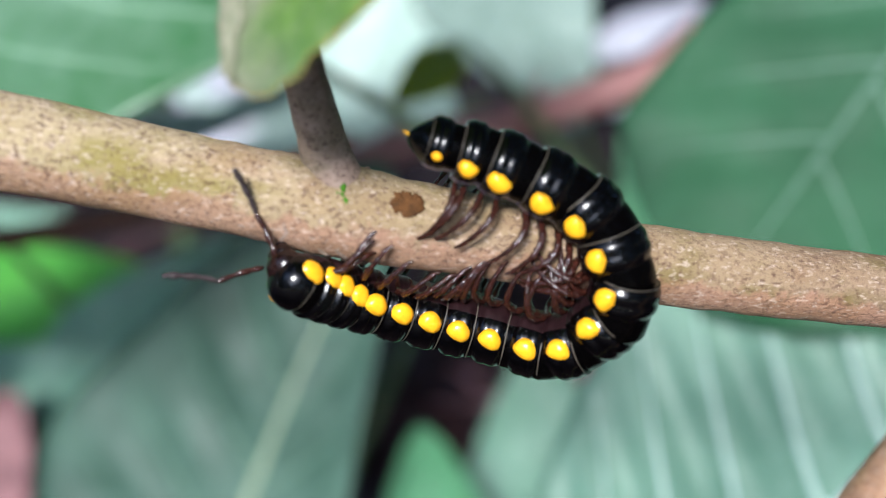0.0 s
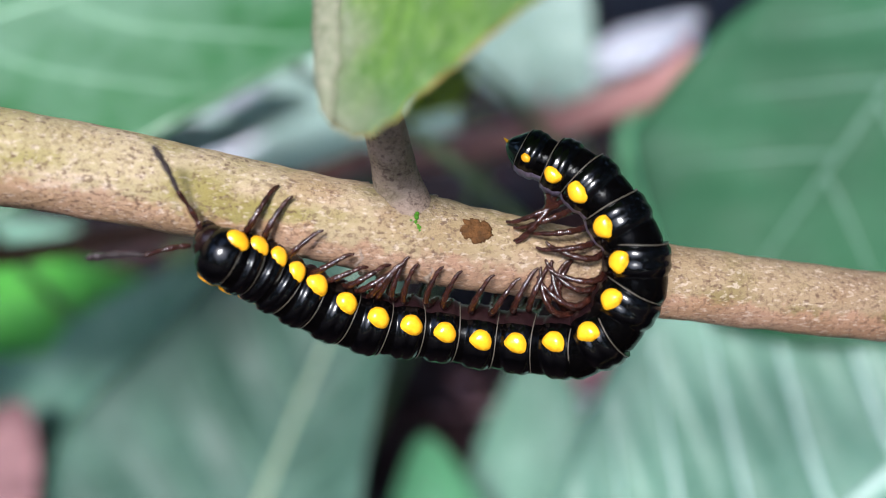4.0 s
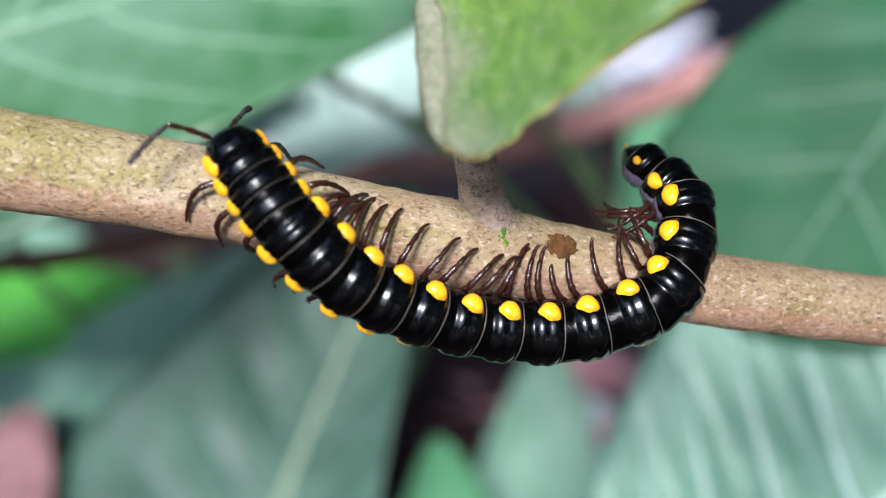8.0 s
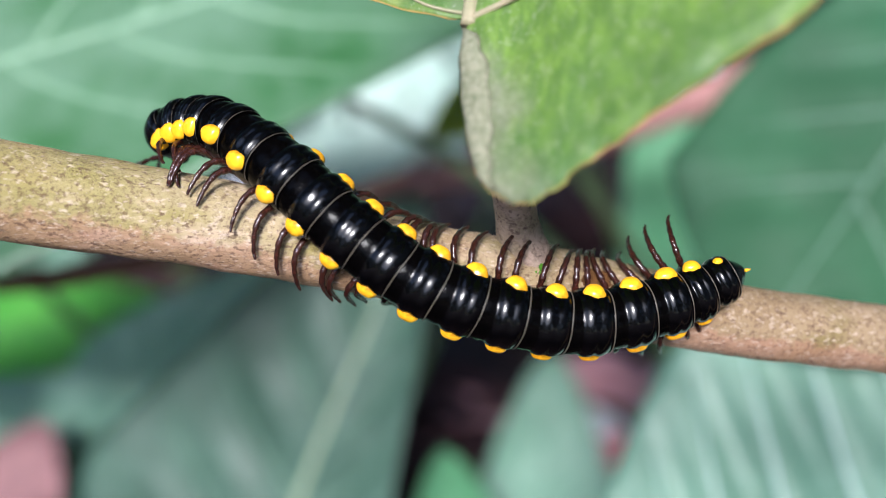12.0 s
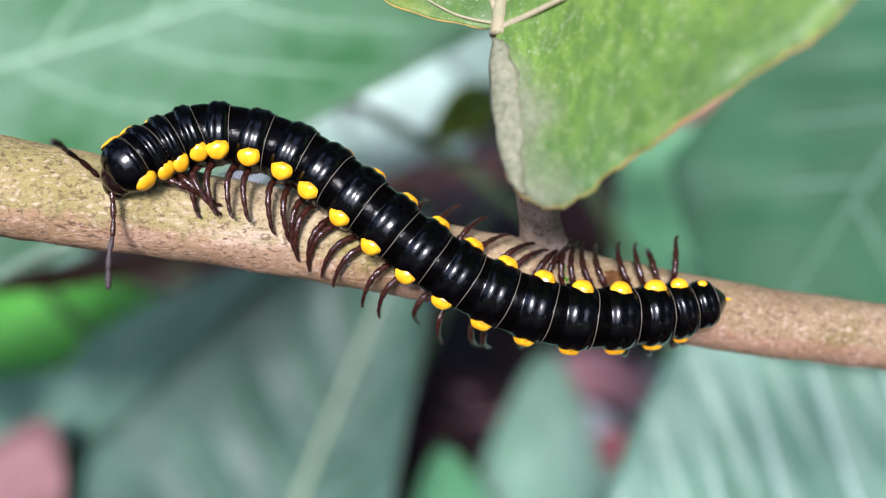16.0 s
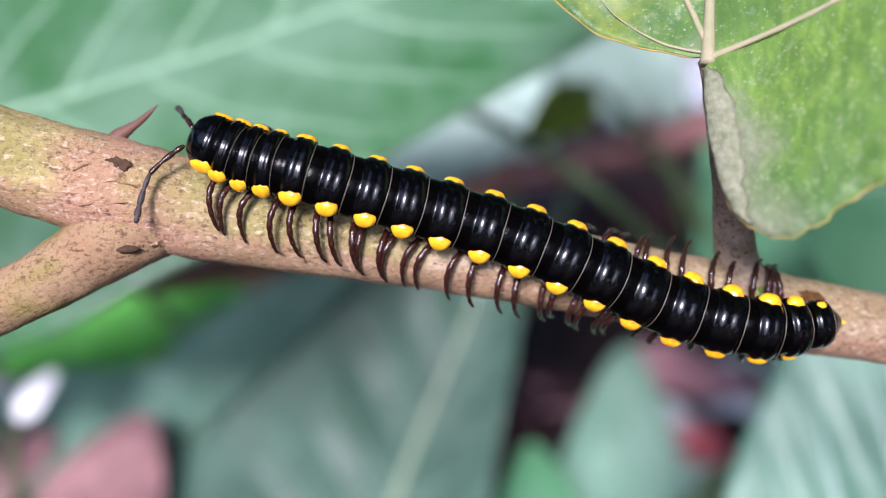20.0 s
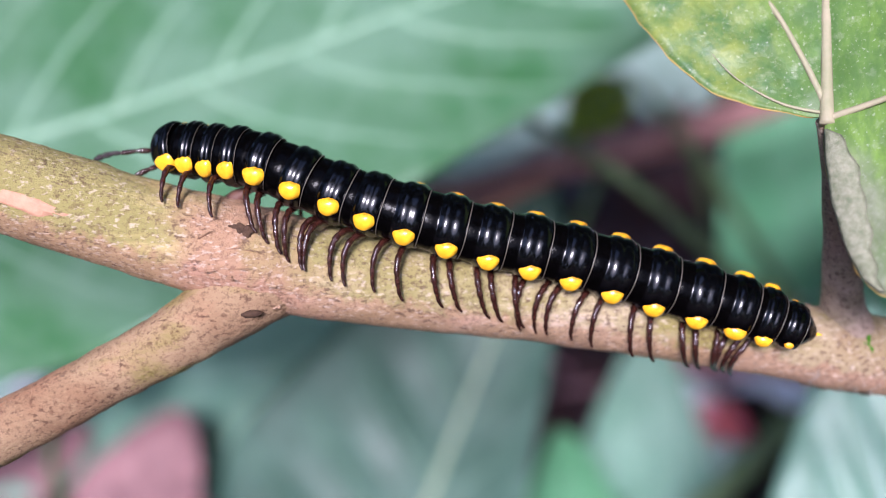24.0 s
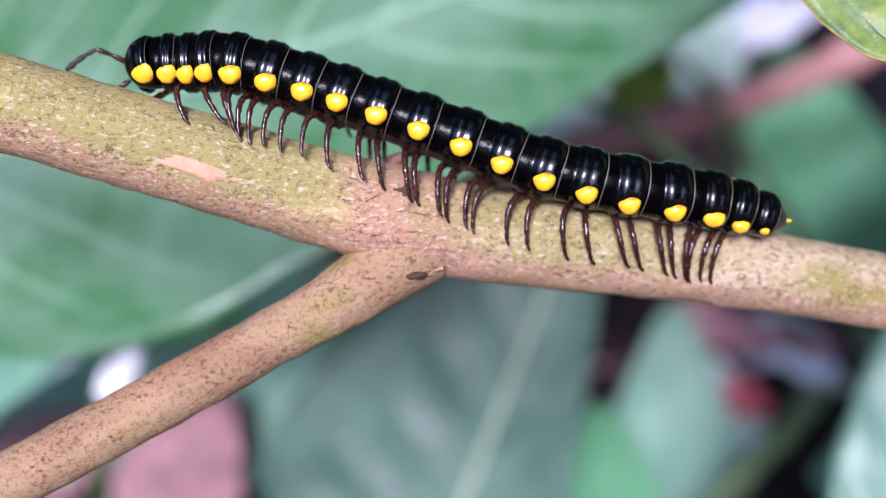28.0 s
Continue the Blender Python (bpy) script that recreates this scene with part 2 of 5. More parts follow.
LEAF_SHEEN = leaf_material("glossy_leaf", (0.075, 0.20, 0.14), (0.14, 0.30, 0.20), (0.27, 0.41, 0.32), 0.34, 0.15)
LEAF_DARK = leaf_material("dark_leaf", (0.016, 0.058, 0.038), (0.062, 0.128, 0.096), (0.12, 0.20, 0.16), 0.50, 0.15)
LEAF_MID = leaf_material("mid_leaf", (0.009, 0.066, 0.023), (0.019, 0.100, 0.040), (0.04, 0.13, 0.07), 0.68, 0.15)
LEAF_FRESH = leaf_material("fresh_leaf", (0.075, 0.27, 0.12), (0.14, 0.37, 0.20), (0.24, 0.44, 0.30), 0.45, 0.3)
LEAF_LOW = leaf_material("low_leaf", (0.13, 0.29, 0.20), (0.26, 0.44, 0.34), (0.32, 0.46, 0.37), 0.44, 0.2)
LEAF_DULL = leaf_material("dull_grey_leaf", (0.15, 0.23, 0.20), (0.22, 0.31, 0.275), (0.28, 0.36, 0.32), 0.5, 0.15)
LEAF_BLUE = leaf_material("blue_green_leaf", (0.095, 0.205, 0.150), (0.160, 0.290, 0.220), (0.26, 0.38, 0.31), 0.36, 0.2)
# Raised green replaces light that the leaves in front block.
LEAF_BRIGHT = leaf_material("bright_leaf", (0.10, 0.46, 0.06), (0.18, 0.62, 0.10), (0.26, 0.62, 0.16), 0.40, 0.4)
# Paled mint stands in for sky light that these shaded leaves would reflect.
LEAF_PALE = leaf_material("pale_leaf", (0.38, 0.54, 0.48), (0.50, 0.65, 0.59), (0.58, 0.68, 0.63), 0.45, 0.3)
LILAC = plain("pale_lilac_leaf", (0.22, 0.23, 0.28), (0.46, 0.46, 0.53), 9.0, 0.5, 0.4, 0.3)
LEAF_YELLOW = leaf_material("yellowing_leaf", (0.16, 0.24, 0.01), (0.26, 0.34, 0.015), (0.3, 0.36, 0.08), 0.5, 0.3)
VEIN = plain("pale_vein", (0.17, 0.31, 0.20), (0.24, 0.38, 0.26), 3.0, 0.5, 0.4, 0.02)
VEIN_DIM = plain("dim_vein", (0.075, 0.150, 0.105), (0.12, 0.20, 0.15), 3.0, 0.5, 0.4, 0.02)
VEIN_BLUE = plain("bluish_vein", (0.34, 0.47, 0.43), (0.44, 0.56, 0.52), 3.0, 0.5, 0.4, 0.02)
VEIN_DULL = plain("grey_green_vein", (0.24, 0.30, 0.20), (0.31, 0.38, 0.27), 3.0, 0.5, 0.4, 0.02)
VEIN_NEAR = plain("near_vein", (0.25, 0.25, 0.14), (0.36, 0.30, 0.20), 1.5, 0.55, 0.3, 0.05)
RIM = plain("leaf_rim", (0.30, 0.30, 0.07), (0.50, 0.24, 0.09), 5.0, 0.5, 0.3, 0.02)
TWIG_PINK = plain("red_twig_bark", (0.27, 0.125, 0.12), (0.39, 0.20, 0.19), 6.0, 0.6, 0.3, 0.1)
TWIG_DARK = plain("dark_twig_bark", (0.10, 0.045, 0.035), (0.16, 0.075, 0.055), 5.0, 0.6, 0.3, 0.1)
STALK = plain("green_stalk", (0.07, 0.12, 0.05), (0.12, 0.17, 0.08), 6.0, 0.5, 0.4, 0.05)
DEAD_PINK = plain("fallen_leaf_pink", (0.42, 0.17, 0.20), (0.60, 0.33, 0.37), 9.0, 0.6, 0.3, 0.2)
WITHERED = plain("withered_leaf", (0.10, 0.045, 0.05), (0.30, 0.155, 0.165), 5.0, 0.6, 0.3, 0.4)
# Near-white, for pale litter and for blurred glints painted as leaves.
PALE_LEAF_GLINT = plain("pale_leaf_glint", (0.80, 0.78, 0.86), (0.88, 0.87, 0.92), 12.0, 0.45, 0.4, 0.2)
DEAD_RED = plain("fallen_leaf_red", (0.75, 0.10, 0.14), (0.82, 0.22, 0.24), 10.0, 0.55, 0.4, 0.2)
# Near-black browns for the litter and soil that show between the leaves.
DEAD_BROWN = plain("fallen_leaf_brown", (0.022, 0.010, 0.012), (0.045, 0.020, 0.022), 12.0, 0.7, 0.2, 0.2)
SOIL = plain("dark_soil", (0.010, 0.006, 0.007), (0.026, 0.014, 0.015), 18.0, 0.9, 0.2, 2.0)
MARGIN = plain("dusty_margin", (0.14, 0.155, 0.09), (0.29, 0.28, 0.20), 0.5, 0.75, 0.2, 0.2)
MOSS = plain("moss", (0.045, 0.15, 0.01), (0.09, 0.23, 0.015), 0.3, 0.8, 0.2, 0.1)
STAIN = plain("brown_patch", (0.055, 0.024, 0.008), (0.13, 0.055, 0.016), 0.5, 0.8, 0.2, 0.15)
SCAR_DARK = plain("scar_hole", (0.04, 0.022, 0.015), (0.09, 0.05, 0.03), 0.5, 0.85, 0.2, 0.1)
PALE_BARK = plain("pale_bark", (0.44, 0.22, 0.135), (0.54, 0.30, 0.19), 0.8, 0.65, 0.3, 0.1)


# ---- helpers for meshes ----
def V(x, y, z):
    """A place of the plan, in millimetres, as a place in the world."""
    return BASE @ (Vector((x, y, z)) * 0.001)


LEVEL = BASE.to_3x3().to_4x4()


def thing(name, origin, label, category, group=""):
    """An Empty at a place of the plan; its own space is the plan's, shifted there."""
    ob = new(name)
    ob.empty_display_size = 0.002
    ob.matrix_world = Matrix.Translation(V(*origin)) @ LEVEL
    return tagged(ob, label, category, group)


def part(name, bm, mat, parent=None, label="", smooth=True):
    """Links a bmesh (in millimetres) as one mesh object under parent."""
    for v in bm.verts:
        v.co *= 0.001
    me = bpy.data.meshes.new(name)
    for f in bm.faces:
        f.smooth = smooth
    bm.to_mesh(me)
    bm.free()
    for mt in mat if isinstance(mat, (list, tuple)) else [mat]:
        me.materials.append(mt)
    ob = new(name, me)
    ob.parent = parent
    if label:
        tagged(ob, label)
    return ob


def spline(points, steps):
    """A smooth line through points (tuples of any length), steps pieces between two."""
    p = [np.array(q, float) for q in points]
    out = []
    for i in range(len(p) - 1):
        a, b, c, d = p[max(i - 1, 0)], p[i], p[i + 1], p[min(i + 2, len(p) - 1)]
        for j in range(steps):
            s = j / steps
            out.append(0.5 * (2 * b + (c - a) * s + (2 * a - 5 * b + 4 * c - d) * s * s + (3 * b - a - 3 * c + d) * s ** 3))
    out.append(p[-1])
    return out


def tube(bm, line, sides=10, rough=0.0, cap=True, flat=1.0, seed=0.0, mat=0):
    """Sweeps a round section along rows of (x, y, z, radius); rough: uneven skin, as a share of the radius."""
    rings, side = [], None
    n = len(line)
    for i, row in enumerate(line):
        p = Vector(row[:3])
        t = (Vector(line[min(i + 1, n - 1)][:3]) - Vector(line[max(i - 1, 0)][:3])).normalized()
        if side is None:
            side = t.cross(Vector((0, 0, 1)) if abs(t.z) < 0.9 else Vector((1, 0, 0))).normalized()
        side = (side - t * side.dot(t)).normalized()
        up = side.cross(t)
        ring = []
        for j in range(sides):
            a = 2 * math.pi * j / sides
            d = side * math.cos(a) + up * math.sin(a) * flat
            r = row[3]
            if rough:
                q = p + d * r
                r *= 1 + rough * (noise.noise(q * 0.55 + Vector((seed, 0, 0))) + 0.5 * noise.noise(q * 1.7 + Vector((0, seed, 0))))
            ring.append(bm.verts.new(p + d * r))
        rings.append(ring)
    for a, b in zip(rings, rings[1:]):
        for j in range(sides):
            f = bm.faces.new((a[j], a[(j + 1) % sides], b[(j + 1) % sides], b[j]))
            f.material_index = mat
    if cap:
        for ring, turn in ((rings[0], -1), (rings[-1], 1)):
            f = bm.faces.new(ring[::turn])
            f.material_index = mat
    return rings


def blob(bm, centre, size, turn=None, u=14, v=8, rough=0.0, mat=0):
    """A rounded lump; size: its half axes."""
    m = Matrix.Translation(centre) @ (turn or Matrix()) @ Matrix.Diagonal((*size, 1))
    made = bmesh.ops.create_uvsphere(bm, u_segments=u, v_segments=v, radius=1.0)["verts"]
    for w in made:
        if rough:
            w.co *= 1 + rough * noise.noise(w.co * 2.3 + Vector(centre))
        w.co = m @ w.co
    if mat:
        for f in {f for w in made for f in w.link_faces}:
            f.material_index = mat
    return made


def solid(ob, mm):
    mod = ob.modifiers.new("thickness", "SOLIDIFY")
    mod.thickness, mod.offset = mm * 0.001, 0.0
    return ob


def on_ground(x, y):
    """The plan's height of the ground under (x, y) of the plan."""
    return (-EYE * 1000 - y * math.sin(radians(TILT))) / math.cos(radians(TILT))


# ---- ground ----
bm = bmesh.new()
bmesh.ops.create_grid(bm, x_segments=120, y_segments=120, size=1.0)
for v in bm.verts:
    r = max(abs(v.co.x), abs(v.co.y))
    v.co.xy *= 700 * (1 + 900 * max(r - 0.75, 0) ** 2)
    v.co.z = 5.0 * noise.noise(Vector((v.co.x, v.co.y, 0)) * 0.02) * (r < 0.75) + 2.0 * noise.noise(Vector((v.co.x, v.co.y, 0)) * 0.07) * (r < 0.75) - 4
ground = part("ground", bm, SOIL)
ground.location = (0, 0.35, 0)
tagged(ground, "dark bare soil under the shrub", "ground", kind="structure")


# ---- the branch ----
AXIS = [(-150, 38.8, 43, 3.3), (-120, 43.8, 33, 3.3), (-100, 47.2, 26.2, 3.3), (-80, 50.6, 19.7, 3.35), (-65, 53.1, 14.9, 3.4), (-58, 54.3, 12.6, 3.5), (-52, 55.3, 10.9, 3.7), (-47, 56.2, 9.8, 3.45),
        (-42, 57.0, 9.0, 3.35), (-29, 59.2, 7.1, 3.1), (-15, 61.5, 4.5, 2.9), (-9, 62.5, 3.4, 3.05), (-4, 63.4, 2.5, 2.85), (0, 64.1, 1.9, 2.7), (11, 66.0, 0.3, 2.6), (28, 68.8, -1.4, 2.45), (60, 74, -4, 2.2), (90, 79, -7, 1.9), (112, 84, -12, 0.6)]
branch = thing("branch", (-52, 55.3, 10.9), "tan and olive young branch with speckled bark and two nodes", "branch")
O = Vector((-52, 55.3, 10.9))


def moved(rows, o):
    return [(r[0] - o[0], r[1] - o[1], r[2] - o[2], *r[3:]) for r in rows]


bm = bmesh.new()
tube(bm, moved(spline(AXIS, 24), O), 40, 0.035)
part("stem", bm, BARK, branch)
bm = bmesh.new()
tube(bm, moved(spline([(-150, 38.8, 43, 3.3), (-185, 40, 50, 3.5), (-215, 70, 30, 4), (-230, 200, -60, 4.6), (-232, 300, on_ground(0, 300) - 5, 5.5)], 14), O), 18, 0.03)
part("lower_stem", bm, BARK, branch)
SIDE = [(-50.4, 55.7, 9.8, 3.2), (-53.1, 54.9, 8.0, 2.85), (-56.8, 54.1, 5.5, 2.35), (-60.4, 53.7, 3.5, 2.1), (-70, 52.0, -1.6, 2.1), (-80, 50.5, -6.7, 2.1), (-110, 46, -21.5, 1.9), (-140, 42, -36, 0.6)]
bm = bmesh.new()
tube(bm, moved(spline(SIDE, 22), O), 30, 0.05, seed=4)
part("side_shoot", bm, BARK_RED, branch)
# node details of the branch
bm = bmesh.new()
for j in range(24):
    f, w = j * 2.4, (j / 24) ** 0.5
    blob(bm, Vector((-52.05 + 0.85 * w * math.cos(f), 51.98 + 0.05 * abs(math.sin(f)), 12.66 + 0.48 * w * math.sin(f))) - O, (0.28, 0.16, 0.2), u=7, v=5, rough=0.4)
part("leaf_scar", bm, SCAR_DARK, branch, "dark oval leaf scar")
bm = bmesh.new()
blob(bm, Vector((-51.6, 52.75, 7.0)) - O, (0.95, 0.45, 0.28), pose(0, 0, 0, 0, -3, 0), rough=0.2)
part("bark_slit", bm, SCAR_DARK, branch, "dark slit under the node")
bm = bmesh.new()
tube(bm, moved(spline([(-54.0, 55.0, 14.2, 0.7), (-53.0, 55.0, 15.2, 0.5), (-52.0, 54.8, 15.8, 0.32), (-51.0, 54.6, 16.5, 0.2), (-50.2, 54.5, 17.2, 0.06)], 6), O), 8, 0.25)
part("bud_stub", bm, TWIG_DARK, branch, "dry brown bud stub")
bm = bmesh.new()
blob(bm, Vector((-65.9, 49.92, 14.75)) - O, (3.6, 0.45, 0.75), pose(0, 0, 0, 0, 17, 8), u=22, v=12, rough=0.35)
part("bark_scrape", bm, PALE_BARK, branch, "pale pinkish scrape in the bark")
bm = bmesh.new()
for i in range(12):
    blob(bm, Vector((-7.5 + random.gauss(0, 0.20), 59.75 + random.uniform(0, 0.12), 4.0 + random.gauss(0, 0.26))) - O, (0.16, 0.12, 0.16), u=6, v=4, rough=0.4)
part("moss_speck", bm, MOSS, branch, "tiny green moss speck")
bm = bmesh.new()
for i in range(130):
    a, w = random.uniform(0, 2 * math.pi), random.uniform(0, 1) ** 0.75
    x, z = 1.0 * w * math.cos(a), 0.68 * w * math.sin(a)
    blob(bm, Vector((-3.75 + x, 60.80 + 0.30 * z + 0.17 * x, 3.5 + z)) - O, (random.uniform(0.16, 0.36), 0.22, random.uniform(0.12, 0.28)), u=7, v=5, rough=0.5)
part("brown_patch", bm, STAIN, branch, "rusty brown patch on the bark")
# wrinkled collars round the two nodes
for k in range(5):
    bm = bmesh.new()
    a = [(-11.3 + 1.15 * k + 0.3 * math.sin(j * 2.1), 62.45 + 0.17 * k + math.cos(j / 26 * 2 * math.pi) * 3.05, 3.75 - 0.2 * k + math.sin(j / 26 * 2 * math.pi) * 3.05, 0.16 + 0.05 * math.sin(j * 1.7 + k)) for j in range(27)]
    tube(bm, moved(a, O), 6, 0.3)
    part("bark_wrinkle", bm, BARK_GREY, branch)
for k in range(16):
    a, x = random.uniform(2.5, 4.1), random.gauss(-51.5, 1.7)
    at = Vector((x, 55.35 + 0.17 * (x + 52) + math.cos(a) * 3.62, 10.9 - 0.25 * (x + 52) + math.sin(a) * 3.62))
    bm = bmesh.new()
    blob(bm, at - O, (random.uniform(0.35, 0.8), 0.05, random.uniform(0.2, 0.5)), pose(0, 0, 0, math.degrees(a) + 90, random.uniform(-40, 40), random.uniform(-15, 15)), u=10, v=6, rough=0.6)
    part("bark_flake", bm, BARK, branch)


# ---- the near leaf with its stalk, hanging over the branch ----
def sheet(bm, rows, normal, mat=0):
    verts = [[bm.verts.new(p + normal * lift) for p, lift in row] for row in rows]
    for a, b in zip(verts, verts[1:]):
        for j in range(len(a) - 1):
            f = bm.faces.new((a[j], a[j + 1], b[j + 1], b[j]))
            f.material_index = mat


JOIN = Vector((-12.4, 53.3, 19.9))
M_AX, R_AX, L_AX = Vector((0.095, 0.290, 0.952)), Vector((0.827, -0.554, 0.086)), Vector((-0.991, 0.120, 0.062))
near_leaf = thing("leaf", JOIN, "yellow-green heart-shaped leaf with a browned rim on a short stalk", "leaf")
RIGHT = [(0, 0), (-3, 0.0), (-6.2, 0.4), (-9.6, 1.3), (-11.5, 2.1), (-12.9, 3.8), (-13.3, 5.4), (-12.6, 7.2), (-11.3, 9.2), (-10.2, 11.7), (-7.7, 16.8), (-4.8, 21.3), (2, 26), (12, 27), (26, 22), (38, 12), (48, 0)]
LEFT = [(0, 0), (0.05, 1.2), (0.3, 2.6), (0.8, 5), (1.9, 7.8), (4.4, 10.7), (8, 13.4), (13, 16.5), (20, 18), (28, 16.5), (38, 10), (48, 0)]


def heart_half(outline, side, seed, normal, bend):
    """A half blade fanned from the stalk's joint to its outline."""
    edge = spline(outline, 8)
    rows = []
    for i, (v, w) in enumerate(edge):
        row = []
        jag = 1 + 0.006 * math.sin(i * 0.9 + seed) + 0.004 * math.sin(i * 2.1)
        s0 = 0.86 * i / (len(edge) - 1)
        for j in range(19):
            s = j / 18
            mid = M_AX * (48 * s0 ** 1.6 * (1 - s))
            p = mid + (M_AX * v + side * w) * s * jag
            lift = bend * (w / 20) ** 2 * s * s + 0.7 * noise.noise(p * 0.16 + Vector((seed, 0, 0))) * s + 0.25 * noise.noise(p * 0.5)
            row.append((p, lift))
        rows.append(row)
    return rows


N_R = Vector((-0.553, -0.779, 0.293))
N_L = M_AX.cross(L_AX).normalized()
if N_L.y > 0:
    N_L = -N_L
bm = bmesh.new()
sheet(bm, heart_half(RIGHT, R_AX, 1.0, N_R, 0.0), N_R)
sheet(bm, heart_half(LEFT, L_AX, 5.0, N_L, 0.0), N_L)
bmesh.ops.remove_doubles(bm, verts=bm.verts, dist=0.004)
solid(part("blade", bm, LEAF_NEAR, near_leaf), 0.30)
bm = bmesh.new()
for outline, side, nn in ((RIGHT, R_AX, N_R), (LEFT, L_AX, N_L)):
    e = [M_AX * v + side * w for v, w in spline(outline, 8)]
    tube(bm, [(*(p * (1 + 0.006 * math.sin(i * 0.9 + (1.0 if side is R_AX else 5.0)) + 0.004 * math.sin(i * 2.1)) + nn * (0.7 * noise.noise(p * 0.16 + Vector((1.0 if side is R_AX else 5.0, 0, 0))) + 0.25 * noise.noise(p * 0.5))), 0.07 + 0.02 * math.sin(i * 0.7)) for i, p in enumerate(e)][6:], 6)
part("rim", bm, RIM, near_leaf, "browned yellowish leaf rim")


def near_vein(*pts):
    bm = bmesh.new()
    tube(bm, [(*p[:3], 0.65 * p[3]) for p in spline(pts, 8)], 8, 0.12)
    return part("vein", bm, VEIN_NEAR, near_leaf)


bm = bmesh.new()
band = []
for i in range(25):
    v = -1.2 - 11.2 * i / 24
    left = float(np.interp(-v, (0, 3, 6.2, 9.6, 11.5, 12.9), (0, 0.1, 0.4, 1.3, 2.2, 3.8)))
    wide = 0.25 + 1.75 * math.sin(math.pi * (i / 24) ** 0.8) ** 0.7 + 0.12 * math.sin(i * 1.3)
    row = []
    for j in range(8):
        p = M_AX * v + R_AX * (left - 0.08 + wide * j / 7)
        lift = 0.7 * noise.noise(p * 0.16 + Vector((1.0, 0, 0))) + 0.25 * noise.noise(p * 0.5)
        row.append(bm.verts.new(p + N_R * (lift + 0.20 + 0.34 * math.sin(math.pi * j / 7) ** 0.7 + 0.06 * noise.noise(p * 1.9))))
    band.append(row)
for p, q in zip(band, band[1:]):
    for j in range(7):
        bm.faces.new((p[j], p[j + 1], q[j + 1], q[j]))
solid(part("folded_margin", bm, MARGIN, near_leaf, "dusty grey folded leaf margin"), 0.12)
bm = bmesh.new()
tube(bm, spline([(*(M_AX * s + N_R * 0.12), r) for s, r in ((-0.6, 0.55), (3, 0.40), (8, 0.34), (20, 0.28), (34, 0.2), (47, 0.1))], 8), 10, 0.08)
part("midrib", bm, VEIN_NEAR, near_leaf)
near_vein(*[(*(M_AX * (0.4 + s * a) + L_AX * s * b + N_L * 0.12), r) for s, a, b, r in ((0, 1, 0.5, 0.4), (4, 1, 0.42, 0.33), (9, 0.95, 0.46, 0.26), (18, 0.9, 0.55, 0.1))])
near_vein(*[(*(M_AX * (s * a - 0.2) + R_AX * s * b + N_R * 0.12), r) for s, a, b, r in ((0, 0.2, 1, 0.4), (6, 0.22, 1, 0.3), (13, 0.28, 1, 0.22), (24, 0.32, 1, 0.1))])
near_vein(*[(*(M_AX * (0.2 + s * a) + L_AX * s * b + N_L * 0.1), r) for s, a, b, r in ((0, 0.16, 1, 0.22), (3, 0.22, 1, 0.14), (6, 0.42, 1, 0.08), (8, 0.6, 1, 0.03))])
for k, (s0, b) in enumerate(((9, 0.9), (16, 0.8), (24, 0.7))):
    near_vein(*[(*(M_AX * (s0 + s * 0.75) + R_AX * s * b + N_R * 0.12), r) for s, r in ((0, 0.26), (6, 0.2), (13, 0.12), (17, 0.05))])
    near_vein(*[(*(M_AX * (s0 + s * 0.75) + L_AX * s * b * 0.75 + N_L * 0.12), r) for s, r in ((0, 0.26), (6, 0.2), (13, 0.12), (15, 0.05))])
bm = bmesh.new()
tube(bm, moved(spline([(-8.2, 62.0, 3.4, 2.2), (-8.6, 61.6, 5.4, 1.95), (-9.0, 61.0, 7.0, 1.6), (-9.7, 58.9, 10.5, 1.35), (-10.6, 56.4, 15.0, 1.2), (-11.7, 54.6, 18.6, 0.9), (-12.4, 53.8, 19.8, 0.65)], 14), JOIN), 24, 0.06, seed=9)
part("petiole", bm, BARK_GREY, near_leaf, "grey-brown speckled leaf stalk")

# a nearer twig that shows only at the first moments
twig = thing("twig", (24, 57, -8), "tan speckled twig crossing below the branch", "twig")
bm = bmesh.new()
tube(bm, moved(spline([(14, 61, -30, 1.6), (21.2, 59, -17.5, 1.7), (25.8, 57.2, -10.0, 1.75), (32.3, 55.5, -2.0, 1.7), (38, 59, 2, 1.7), (46, 66, -1, 1.7), (52, 72.6, -3.6, 2.2)], 12), (24, 57, -8)), 18, 0.05, seed=2)
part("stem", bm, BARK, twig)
bm = bmesh.new()
tube(bm, moved(spline([(14, 61, -30, 1.6), (8, 90, -60, 1.9), (5, 200, on_ground(5, 200) - 4, 2.4)], 12), (24, 57, -8)), 12, 0.05)
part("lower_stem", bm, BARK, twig)


